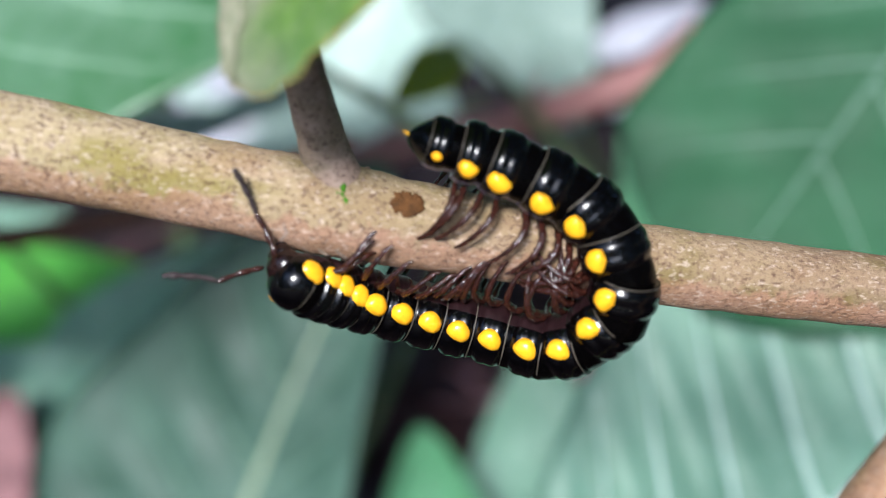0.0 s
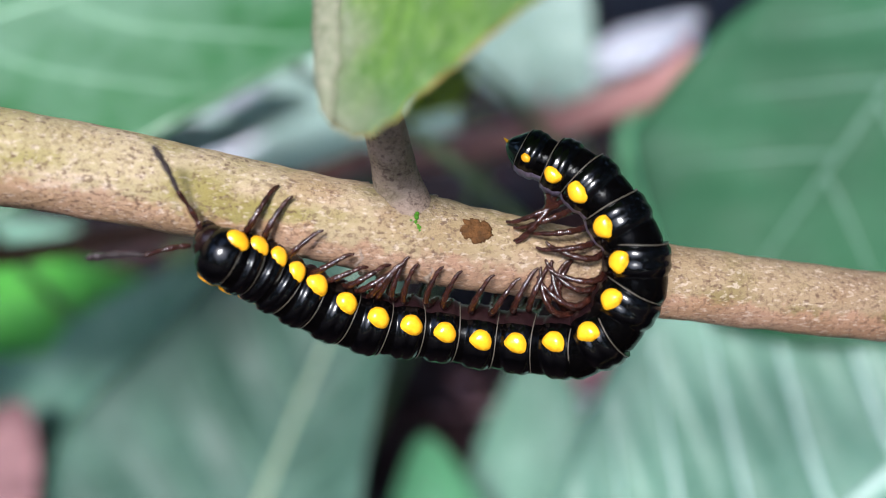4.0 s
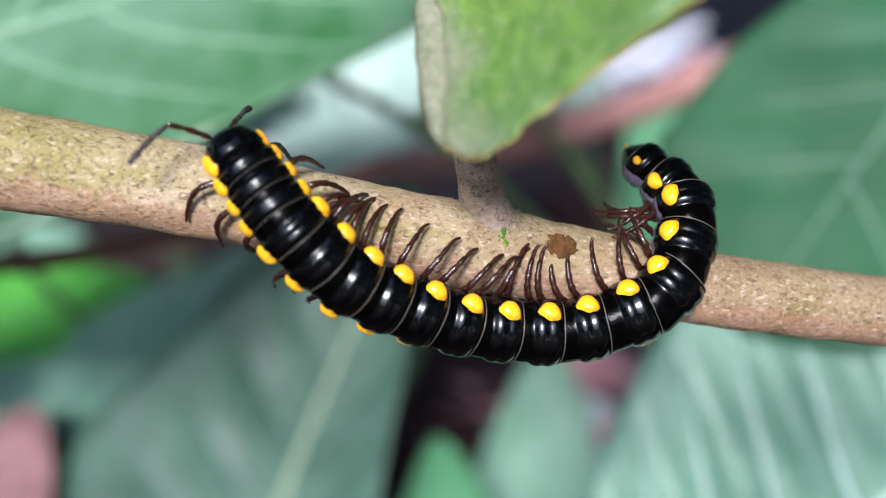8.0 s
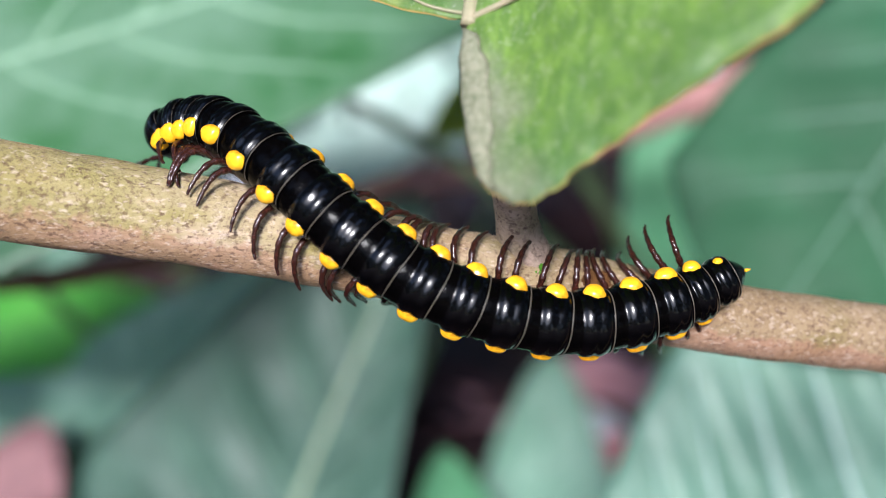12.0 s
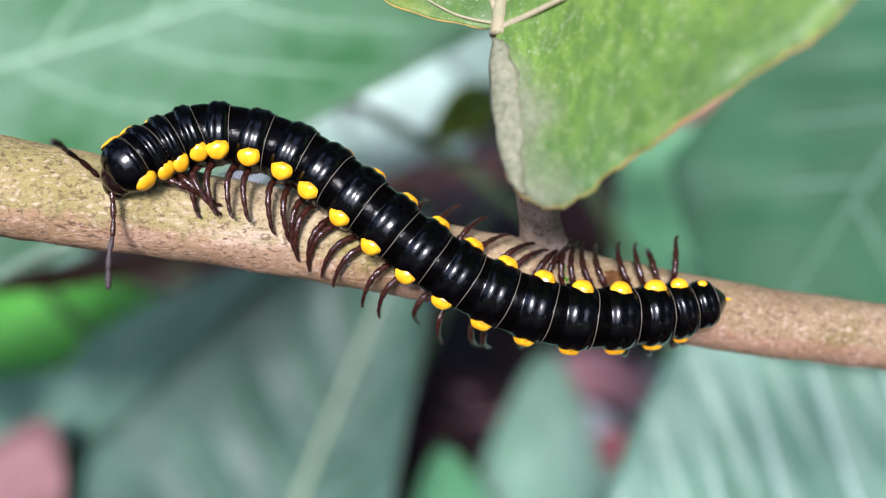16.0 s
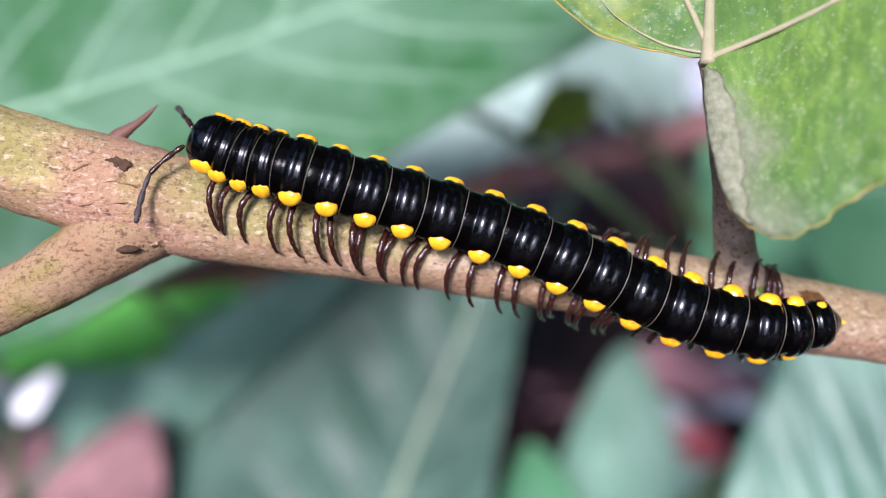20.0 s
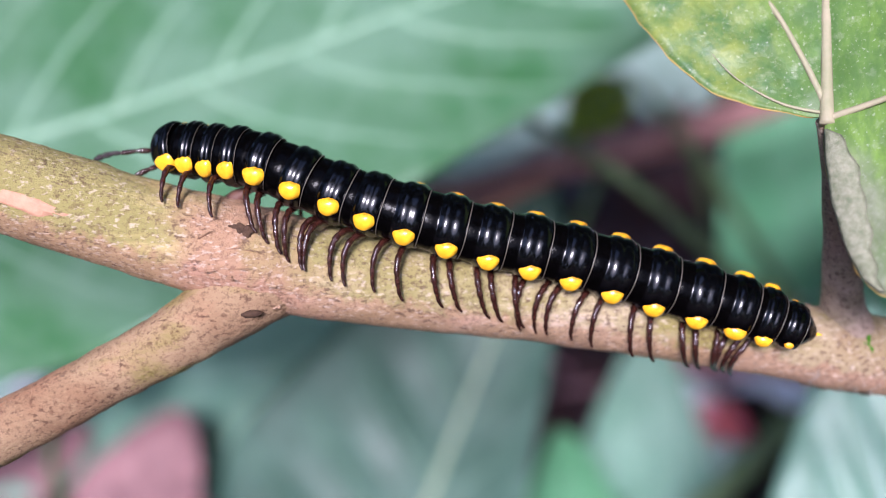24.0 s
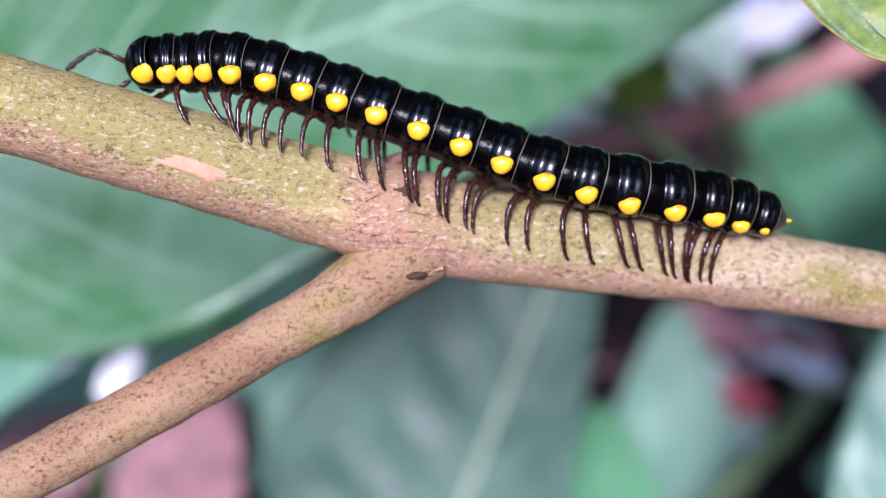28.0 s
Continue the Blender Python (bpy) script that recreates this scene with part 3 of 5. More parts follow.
# ---- leaves behind ----
def big_leaf(name, base, tip, half, face, mat, label, veins=7, sag=0.12, cup=0.10, curve=0.0, vein_mat=None, foot=None, widest=0.42, group="leaves behind the branch", stalk=True, vein_size=1.0, quilt=0.022, narrow=1.0, side_mat=None, taper=0.6):
    """A broad leaf from its base to its tip; half: half its width; face: the way its upper side looks; sag, cup: how far it bends along and across; narrow: the one half's width against the other's."""
    base, tip, face = Vector(base), Vector(tip), Vector(face)
    ob = thing(name, base, label, "leaf", group)
    along = tip - base
    size = along.length
    along.normalize()
    across = face.cross(along).normalized()
    up = along.cross(across).normalized()
    seed = base.x * 0.37 + base.z

    def at(s, w):
        """s: 0 base to 1 tip; w: -1 to 1 across."""
        if s >= widest:
            shape = ((1 - s) / (1 - widest)) ** 0.62
        else:
            shape = math.sin(math.pi / 2 * (0.06 + 0.94 * s / widest)) ** taper
        wide = half * (narrow if w < 0 else 1.0) * shape * (1 + 0.03 * noise.noise(Vector((s * 7, w * 0.5 + seed, 0))))
        p = along * (size * s) + across * (w * wide + curve * size * (s - s * s))
        ridge = quilt * half * math.cos((s * veins * 1.25 - abs(w) * 1.4) * 2 * math.pi) * min(1, 3 * abs(w)) * (1 - abs(w) ** 3)
        return p + up * (-sag * size * s * s + cup * half * w * w - 0.05 * half * abs(w) + ridge + 0.05 * half * noise.noise(p * 0.035 + Vector((seed, 0, 0))))

    bm = bmesh.new()
    grid = [[bm.verts.new(at(i / 44, -1 + 2 * j / 28)) for j in range(29)] for i in range(45)]
    for a, b in zip(grid, grid[1:]):
        for j in range(28):
            bm.faces.new((a[j], a[j + 1], b[j + 1], b[j]))
    solid(part("blade", bm, mat, ob), 0.4)
    vm = vein_mat or VEIN_DIM
    bm = bmesh.new()
    tube(bm, [(*(at(i / 30 * 0.98, 0) + up * 0.15), vein_size * (1.0 - 0.85 * i / 30)) for i in range(31)], 8)
    part("midrib", bm, vm, ob)
    for k in range(veins):
        for w in (-1, 1):
            s0 = 0.06 + 0.78 * (k + 0.25 * (w > 0)) / veins
            bm = bmesh.new()
            tube(bm, [(*(at(min(0.985, s0 + 0.20 * (q / 12) ** 1.2), w * 0.97 * q / 12) + up * 0.12), vein_size * (0.45 - 0.36 * q / 12)) for q in range(13)], 6)
            part("vein", bm, side_mat or vm, ob)
    if stalk:
        f = Vector(foot) if foot else base + Vector((0, 40, 0))
        f.z = on_ground(f.x, f.y) - 4
        f -= base
        bm = bmesh.new()
        bend = -along * min(30, 0.2 * size)
        tube(bm, spline([(0, 0, 0, 1.1 * vein_size), (*(bend * 0.5), 1.2 * vein_size), (*(bend + f * 0.12), 1.3), (*(f * 0.55 + bend * 0.6), 1.6), (*f, 2.2)], 8), 9, 0.04)
        part("stalk", bm, STALK, ob)
    return ob


big_leaf("leaf", (-150, 124, 12), (22, 138, 72), 36, (0.05, -1, 0.35), LEAF_GREEN, "large mid-green leaf with pale ribbed veins", 9, 0.02, 0.06, foot=(-170, 200, 0), widest=0.30, vein_size=1.15, quilt=0.026, vein_mat=VEIN)
big_leaf("leaf", (10, 133, -61), (98, 133, 21), 41, (-0.25, -1, 0.35), LEAF_BLUE, "glossy blue-green leaf with pale veins", 8, 0.04, 0.05, foot=(14, 190, 0), vein_size=1.3, quilt=0.04, vein_mat=VEIN_BLUE, widest=0.54)
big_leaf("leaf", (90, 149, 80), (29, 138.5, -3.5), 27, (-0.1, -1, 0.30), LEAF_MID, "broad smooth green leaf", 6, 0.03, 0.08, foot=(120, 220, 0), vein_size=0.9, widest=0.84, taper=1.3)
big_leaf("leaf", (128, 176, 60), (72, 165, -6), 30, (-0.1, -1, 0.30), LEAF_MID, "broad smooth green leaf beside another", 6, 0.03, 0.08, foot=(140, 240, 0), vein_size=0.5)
big_leaf("leaf", (70, 300, -16), (40, 290, 66), 28, (-0.1, -1, 0.50), LEAF_FRESH, "green leaf deep in the shrub", 6, 0.03, 0.08, foot=(70, 330, 0), vein_size=0.5)
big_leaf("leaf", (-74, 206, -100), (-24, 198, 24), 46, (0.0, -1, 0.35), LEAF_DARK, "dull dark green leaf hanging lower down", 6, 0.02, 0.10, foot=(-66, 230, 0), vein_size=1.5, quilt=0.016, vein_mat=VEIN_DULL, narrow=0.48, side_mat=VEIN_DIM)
big_leaf("leaf", (-185, 240, -46), (-92, 236, -18), 17, (0.1, -1, 0.6), LEAF_LOW, "dull teal leaf low in the shrub", 7, 0.05, 0.1, foot=(-190, 250, 0), vein_size=0.5)
big_leaf("leaf", (-182, 284, -16), (-102, 274, 2), 21, (0.1, -1, 0.7), LEAF_BRIGHT, "small bright green leaf, lit look put into its colour", 5, 0.05, 0.1, foot=(-185, 300, 0), vein_size=0.5)
big_leaf("leaf", (-115, 240, -51), (-62, 240, 11), 26, (0.1, -1, 0.5), LEAF_LOW, "soft teal-green leaf filling the shade", 7, 0.03, 0.08, foot=(-150, 260, 0), vein_size=0.6)
big_leaf("leaf", (-133, 225, -70), (-112, 220, -27), 17, (0.15, -1, 0.4), WITHERED, "withered pink leaf hanging low in the shrub", 4, 0.03, 0.10, foot=(-150, 275, 0), vein_size=0.4, vein_mat=WITHERED)
big_leaf("leaf", (-186, 235, -62), (-141, 232, -34), 15, (-0.1, -1, 0.35), WITHERED, "withered pink leaf hanging low in the shrub", 4, 0.05, 0.12, foot=(-165, 275, 0), vein_size=0.4, vein_mat=WITHERED)
# the white leaf stands in for a blurred highlight
big_leaf("leaf", (-134, 200, -25), (-125, 200, -15), 4, (0.15, -1, 0.9), PALE_LEAF_GLINT, "small white leaf for a blurred glint", 3, 0.03, 0.10, foot=(-167, 285, 0), vein_size=0.3, vein_mat=PALE_LEAF_GLINT)
big_leaf("leaf", (-18, 262, 112), (18, 252, 40), 25, (0, -1, 0.4), LEAF_DULL, "dull greyish leaf", 6, 0.05, 0.1, foot=(110, 420, 0), vein_size=0.6)
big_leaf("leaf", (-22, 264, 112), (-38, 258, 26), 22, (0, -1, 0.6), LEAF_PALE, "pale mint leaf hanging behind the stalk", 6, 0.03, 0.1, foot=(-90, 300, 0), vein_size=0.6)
big_leaf("leaf", (-14, 258, 46), (-74, 256, 34), 13, (0, -1, 0.6), LEAF_PALE, "dull pale mint leaf", 6, 0.03, 0.1, foot=(-60, 300, 0), vein_size=0.5)
big_leaf("leaf", (-9, 192, 45), (-22, 190, 34), 6, (0, -1, 0.4), LEAF_YELLOW, "small yellow-green leaf behind", 4, 0.03, 0.1, foot=(100, 330, 0), vein_size=0.4)
big_leaf("leaf", (7, 306, -96), (11, 296, -14), 22, (0.1, -1, 0.5), LEAF_LOW, "light green rounded leaf", 5, 0.05, 0.12, foot=(30, 330, 0), vein_size=0.6)
big_leaf("leaf", (-14, 262, -95), (-20, 240, -36), 17, (0.1, -1, 0.4), LEAF_FRESH, "fresh green leaf low in the shrub", 5, 0.05, 0.12, foot=(-30, 280, 0), vein_size=0.5)
big_leaf("leaf", (120, 200, -70), (20, 190, -40), 34, (-0.1, -1, 0.5), LEAF_SHEEN, "broad glossy leaf low in the shrub", 7, 0.04, 0.08, foot=(130, 240, 0), vein_size=0.7)
big_leaf("leaf", (-200, 190, -30), (-118, 182, 4), 20, (0.1, -1, 0.4), LEAF_SHEEN, "glossy leaf with a pale sheen", 7, 0.04, 0.08, foot=(-190, 240, 0), vein_size=0.7)
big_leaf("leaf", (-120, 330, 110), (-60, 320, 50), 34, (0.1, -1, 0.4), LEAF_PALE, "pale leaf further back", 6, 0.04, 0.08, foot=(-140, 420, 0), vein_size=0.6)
# two pale lilac patches, each given the shape of a leaf
big_leaf("leaf", (-96, 300, 58), (-66, 290, 74), 9, (0, -1, 0.6), LILAC, "pale lilac leaf far behind", 3, 0.03, 0.1, foot=(-130, 400, 0), vein_size=0.3, vein_mat=LILAC)
big_leaf("leaf", (20, 262, 60), (50, 258, 74), 6.5, (0, -1, 0.5), LILAC, "pale lilac leaf behind the red twig", 3, 0.03, 0.1, foot=(60, 380, 0), vein_size=0.3, vein_mat=LILAC)
# a bright glint, painted as a whitish leaf
big_leaf("leaf", (44, 302, -6), (68, 300, 4), 8, (0, -1, 0.6), PALE_LEAF_GLINT, "small whitish leaf painted as a glint", 3, 0.03, 0.1, foot=(80, 360, 0), vein_size=0.3, vein_mat=PALE_LEAF_GLINT)
big_leaf("leaf", (74, 338, -33), (16, 334, -26), 7, (0, -1, 0.7), DEAD_PINK, "narrow faded pink leaf low in the shrub", 3, 0.03, 0.1, foot=(90, 360, 0), vein_size=0.3, vein_mat=DEAD_PINK)
# white colour in place of an out-of-focus glint
big_leaf("leaf", (74, 330, -45), (46, 328, -33), 6, (0, -1, 0.9), PALE_LEAF_GLINT, "small white leaf for a blurred glint", 3, 0.03, 0.1, foot=(90, 350, 0), vein_size=0.3, vein_mat=PALE_LEAF_GLINT)
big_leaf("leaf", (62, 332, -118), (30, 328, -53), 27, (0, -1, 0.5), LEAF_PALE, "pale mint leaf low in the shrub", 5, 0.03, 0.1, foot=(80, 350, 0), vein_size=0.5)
big_leaf("leaf", (85, 330, -20), (52, 320, 45), 24, (0, -1, 0.4), LEAF_GREEN, "green leaf further back", 6, 0.04, 0.08, foot=(60, 350, 0), vein_size=0.6)

big_leaf("leaf", (110, 250, -95), (62, 240, -30), 20, (-0.1, -1, 0.45), LEAF_LOW, "glossy teal leaf low beside the stem", 6, 0.03, 0.1, foot=(110, 262, 0), vein_size=0.6)
big_leaf("leaf", (-209, 300, 11), (-134, 300, 18), 10, (0.05, -1, 0.5), LEAF_LOW, "pale teal leaf below the branch", 5, 0.03, 0.08, foot=(-205, 310, 0), vein_size=0.5)
big_leaf("leaf", (-122, 226, 26), (-58, 222, 38), 9, (0.05, -1, 0.45), LEAF_DULL, "dull teal leaf behind the branch", 6, 0.03, 0.08, foot=(-60, 310, 0), vein_size=0.4)


def long_twig(name, rows, mat, label):
    o = rows[0]
    ob = thing(name, o[:3], label, "twig")
    bm = bmesh.new()
    tube(bm, moved(spline(rows, 12), o), 14, 0.06)
    part("stem", bm, mat, ob)
    line = spline(rows, 12)
    for k in (0.45, 0.62, 0.78):
        i = int(k * (len(line) - 1))
        p, r = Vector(line[i][:3]) - Vector(o[:3]), line[i][3]
        bm = bmesh.new()
        blob(bm, p, (1.5 * r, 1.2 * r, 1.2 * r), u=12, v=8, rough=0.2)
        part("node", bm, mat, ob)
        bm = bmesh.new()
        tube(bm, [(*(p + Vector((0, -0.4 * r, 0.8 * r)) + Vector((0.5 * q, -0.2 * q, q)) * r * 0.5), r * (0.4 - 0.11 * q)) for q in range(4)], 8, 0.1)
        part("bud", bm, mat, ob)
    return ob


long_twig("twig", [(150, 300, on_ground(150, 300) - 5, 5.4), (125, 235, 70, 4.8), (90, 222, 70, 4.5), (60, 220, 58, 4.3), (37, 220, 48.5, 4.2), (15, 220, 40, 4.0), (-5, 220, 34, 4.2), (-26, 221, 29.5, 3.4), (-60, 226, 20, 2.2), (-95, 232, 6, 1.0)], TWIG_PINK, "reddish-brown woody twig behind the leaves")
long_twig("twig", [(-210, 240, on_ground(-210, 240) - 5, 3.0), (-180, 170, 4, 2.2), (-100, 160, 4, 2.0), (-64, 160, 9, 1.8), (-45, 162, 15, 1.5), (-25, 166, 24, 0.8)], TWIG_DARK, "thin dark reddish twig")


long_twig("twig", [(60, 200, on_ground(60, 200) - 4, 1.6), (30, 185, -20, 1.4), (6, 176, 8, 1.2), (-12, 172, 24, 1.1), (-28, 170, 34, 1.1), (-44, 170, 42, 0.9), (-58, 171, 52, 0.4)], STALK, "thin olive twig between the leaves")
long_twig("twig", [(-6, 272, on_ground(-6, 272) - 4, 2.4), (6, 262, -76, 3.0), (16, 256, -62, 3.2), (27, 250, -48, 3.1), (37, 246, -36, 2.2), (42, 244, -29, 0.8)], STALK, "dark green slanting stem low in the shrub")


# ---- fallen leaves on the ground ----
def fallen(x, y, turn, length, half, mat, label, curl=0.5):
    z = on_ground(x, y)
    w = V(x, y, z)
    ob = new("fallen_leaf")
    ob.matrix_world = Matrix.Translation((w.x, w.y, 0.004)) @ pose(0, 0, 0, random.uniform(-8, 8), random.uniform(-8, 8), turn)
    tagged(ob, label, "fallen leaf", "fallen leaves")
    bm = bmesh.new()
    rows = []
    for i in range(17):
        s = i / 16
        wd = half * math.sin(math.pi * (0.04 + 0.94 * s)) ** 0.7
        rows.append([bm.verts.new(Vector(((s - 0.5) * length, q * wd, curl * wd * q * q + 0.10 * length * (s - 0.5) ** 2 * 4 * curl + 1.2 * noise.noise(Vector((s * 5, q * 2, x)))))) for q in (-1, -0.66, -0.33, 0, 0.33, 0.66, 1)])
    for a, b in zip(rows, rows[1:]):
        for j in range(6):
            bm.faces.new((a[j], a[j + 1], b[j + 1], b[j]))
    solid(part("blade", bm, mat, ob), 0.4)
    bm = bmesh.new()
    tube(bm, [((i / 16 - 0.62) * length, 0, 0.4 + 0.10 * length * (i / 16 - 0.5) ** 2 * 4 * curl, 0.7 - 0.5 * i / 16) for i in range(17)], 6)
    part("midrib", bm, DEAD_BROWN, ob)
    return ob


fallen(-165, 330, 60, 90, 30, DEAD_PINK, "pinkish dry fallen leaf on the soil")
fallen(-130, 318, 20, 70, 22, DEAD_PINK, "pinkish dry fallen leaf on the soil")
fallen(-22, 355, 5, 48, 11, DEAD_PINK, "narrow pink fallen leaf on the soil")
fallen(46, 373, 10, 48, 8, DEAD_PINK, "narrow pink fallen leaf on the soil")
fallen(39, 338, -20, 22, 9, DEAD_RED, "small red fallen leaf")
fallen(56, 362, 40, 26, 11, PALE_LEAF_GLINT, "white fallen leaf")
fallen(75, 560, 30, 90, 26, PALE_LEAF_GLINT, "white fallen leaf")
fallen(-150, 520, -30, 90, 30, PALE_LEAF_GLINT, "white fallen leaf")
fallen(-215, 345, 80, 40, 18, PALE_LEAF_GLINT, "white fallen leaf")
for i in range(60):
    fallen(random.uniform(-320, 320), random.uniform(290, 760), random.uniform(0, 360), random.uniform(40, 90), random.uniform(10, 24), DEAD_BROWN, "near-black fallen leaf")


# ---- unseen leaves added above and behind the camera to screen the sky ----
bm = bmesh.new()
turned = random.Random(11)
made = 0
while made < 800:
    az, el = turned.uniform(0, 2 * math.pi), math.asin(turned.uniform(0.03, 0.97))
    d = Vector((math.cos(az) * math.cos(el), math.sin(az) * math.cos(el), math.sin(el)))
    # two gaps left open, for the sun and for a second glint
    if d.angle(toward) < radians(28) or d.angle(Vector((-0.62, -0.30, 0.72))) < radians(17):
        continue
    made += 1
    c = Vector((-30, 30, 200)) + d * turned.uniform(420, 680)
    m = Matrix.Translation(c) @ d.to_track_quat("Z", "Y").to_matrix().to_4x4() @ pose(0, 0, 0, turned.uniform(-35, 35), turned.uniform(-35, 35), turned.uniform(0, 360))
    length, half = turned.uniform(45, 75), turned.uniform(24, 38)
    rows = []
    for i in range(7):
        s = i / 6
        w = half * math.sin(math.pi * (0.05 + 0.9 * s)) ** 0.8
        rows.append([bm.verts.new(m @ Vector(((2 * s - 1) * length, q * w, 6 * q * q - 14 * s * s))) for q in (-1, -0.4, 0.4, 1)])
    for a, b in zip(rows, rows[1:]):
        for j in range(3):
            bm.faces.new((a[j], a[j + 1], b[j + 1], b[j]))
# added only to darken reflections and break up the sky light
unseen_screen = part("foliage", bm, LEAF_DARK)
tagged(unseen_screen, "unseen dark green foliage added overhead to screen the sky", "foliage", kind="stuff")

fallen(-200, 322, 35, 44, 20, PALE_LEAF_GLINT, "white fallen leaf")
fallen(24, 346, 10, 34, 13, PALE_LEAF_GLINT, "white fallen leaf")
fallen(110, 600, 70, 80, 22, PALE_LEAF_GLINT, "white fallen leaf")
fallen(-110, 330, 50, 60, 20, DEAD_PINK, "pinkish dry fallen leaf on the soil")
fallen(36, 376, 0, 34, 10, DEAD_PINK, "pinkish dry fallen leaf on the soil")
# larger white leaf where a blurred white glint sits
fallen(64, 360, 15, 34, 17, PALE_LEAF_GLINT, "white fallen leaf")
fallen(38, 339, -10, 20, 9, DEAD_RED, "small red fallen leaf")
fallen(20, 359, 40, 26, 9, DEAD_PINK, "pinkish dry fallen leaf on the soil")


# ---- the millipede ----
RINGS = 19
STANCES = []


def stance(t, *nodes):
    """How the body lies at t: (x, y, z, roll) at the head, then along the rings to the tail."""
    STANCES.append((t, np.array(nodes, float)))


NODE_AT = (0, 1, 3, 5, 7, 9, 11, 13, 15, 17, 19)
stance(0, (-12.0, 59.9, -0.4, -40), (-10.7, 60.7, -1.3, -41), (-9.1, 62.5, -1.9, -60), (-7.0, 64.1, -2.5, -81), (-3.2, 65.7, -3.4, -89), (1.3, 66.1, -4.4, -94), (6.2, 65.2, -5.3, -84), (9.8, 62.8, -2.1, -51), (7.8, 61.7, 3.1, -43), (2.6, 60.5, 5.9, -45), (-1.4, 59.7, 7.1, -50))
stance(1, (-15.3, 59.1, 0.3, -42), (-13.8, 59.9, -0.5, -43), (-11.8, 61.6, -1.1, -60), (-9.4, 63.2, -2.0, -81), (-5.5, 65.1, -2.9, -91), (-1.0, 65.8, -4.1, -95), (4.0, 65.2, -5.5, -86), (8.4, 62.8, -3.3, -50), (7.7, 61.6, 2.3, -42), (2.9, 60.8, 5.9, -47), (-0.9, 60.7, 7.8, -52))
stance(2, (-17.1, 58.4, 0.9, -42), (-15.6, 59.3, 0.1, -43), (-13.8, 61.1, -0.5, -56), (-11.5, 62.7, -1.7, -74), (-7.7, 64.7, -2.9, -87), (-3.1, 65.5, -3.2, -97), (1.9, 65.3, -4.9, -90), (6.8, 62.9, -4.0, -55), (7.6, 61.3, 1.5, -41), (3.8, 61.1, 6.0, -44), (0.0, 61.7, 8.3, -50))
stance(3, (-20.4, 58.8, 1.0, -41), (-19.0, 59.4, 0.2, -43), (-16.6, 60.9, -0.3, -51), (-13.9, 62.0, -1.5, -65), (-9.7, 63.5, -2.7, -85), (-5.1, 64.5, -3.1, -95), (0.1, 64.8, -4.0, -92), (5.3, 63.0, -3.9, -61), (7.3, 61.5, 1.3, -43), (4.0, 61.3, 6.1, -45), (0.2, 61.9, 8.4, -56))
stance(3.5, (-20.8, 57.7, 1.7, -36), (-19.4, 58.4, 0.9, -39), (-17.2, 60.1, 0.2, -45), (-14.7, 61.4, -1.2, -56), (-10.5, 63.1, -2.7, -76), (-5.8, 64.4, -3.1, -89), (-0.5, 64.6, -4.0, -88), (4.8, 62.9, -3.9, -62), (7.2, 61.5, 1.2, -44), (4.2, 61.4, 6.2, -46), (0.4, 62.1, 8.5, -58))
stance(5.5, (-22.1, 54.8, 4.8, -3), (-21.1, 55.2, 3.9, -3), (-19.4, 56.5, 2.4, 0), (-17.4, 58.5, 0.6, -17), (-13.6, 61.2, -1.9, -43), (-8.5, 62.9, -3.0, -67), (-2.9, 63.3, -3.2, -69), (2.6, 62.1, -2.6, -57), (5.9, 61.7, 2.0, -54), (3.7, 61.8, 7.3, -58), (0.1, 62.4, 9.3, -71))
stance(6, (-23.7, 54.5, 4.8, -7), (-22.6, 54.9, 4.1, -7), (-20.6, 56.0, 2.7, -1), (-18.4, 57.9, 1.0, -15), (-14.8, 60.7, -1.2, -40), (-9.8, 62.6, -2.7, -63), (-4.1, 63.1, -3.2, -65), (1.5, 61.9, -2.8, -52), (5.5, 61.7, 1.5, -52), (4.1, 62.2, 7.0, -59), (0.8, 62.9, 9.3, -75))
stance(7, (-26.1, 53.9, 5.7, 2), (-24.9, 54.3, 4.9, 2), (-22.8, 55.2, 3.5, -5), (-20.5, 56.8, 1.9, -12), (-16.7, 59.6, -0.3, -33), (-11.5, 61.4, -2.0, -57), (-5.6, 61.7, -2.5, -62), (-0.1, 60.6, -2.6, -43), (4.5, 60.5, 0.7, -40), (4.9, 62.3, 6.4, -52), (1.9, 63.8, 9.4, -75))
stance(8, (-25.2, 54.8, 10.0, 23), (-24.4, 54.6, 8.9, 23), (-22.7, 54.4, 6.7, 11), (-20.8, 54.5, 4.3, 3), (-17.5, 56.2, 1.2, -13), (-13.3, 58.5, -0.8, -36), (-8.1, 60.4, -2.0, -48), (-2.2, 61.3, -2.0, -40), (3.5, 61.6, 0.7, -34), (5.1, 63.3, 6.3, -50), (2.8, 65.0, 9.4, -67))
stance(9, (-27.7, 55.0, 12.0, 18), (-26.7, 54.9, 11.4, 20), (-24.7, 54.9, 9.4, 25), (-22.5, 54.6, 7.0, 20), (-19.1, 55.5, 3.5, 3), (-15.1, 56.9, 0.7, -21), (-10.0, 58.6, -0.9, -37), (-4.3, 59.9, -1.3, -36), (1.6, 60.8, 0.3, -29), (4.9, 62.7, 4.9, -44), (4.0, 64.9, 8.2, -62))
stance(10, (-31.2, 54.8, 12.1, 25), (-30.2, 54.8, 11.9, 28), (-27.7, 54.9, 10.7, 36), (-24.8, 54.7, 9.0, 28), (-21.0, 55.4, 5.5, 9), (-16.8, 56.1, 2.5, -9), (-12.0, 57.4, 0.4, -27), (-6.4, 58.8, -0.4, -34), (-0.6, 60.1, 0.6, -28), (4.0, 61.9, 3.8, -26), (5.5, 64.0, 7.0, -45))
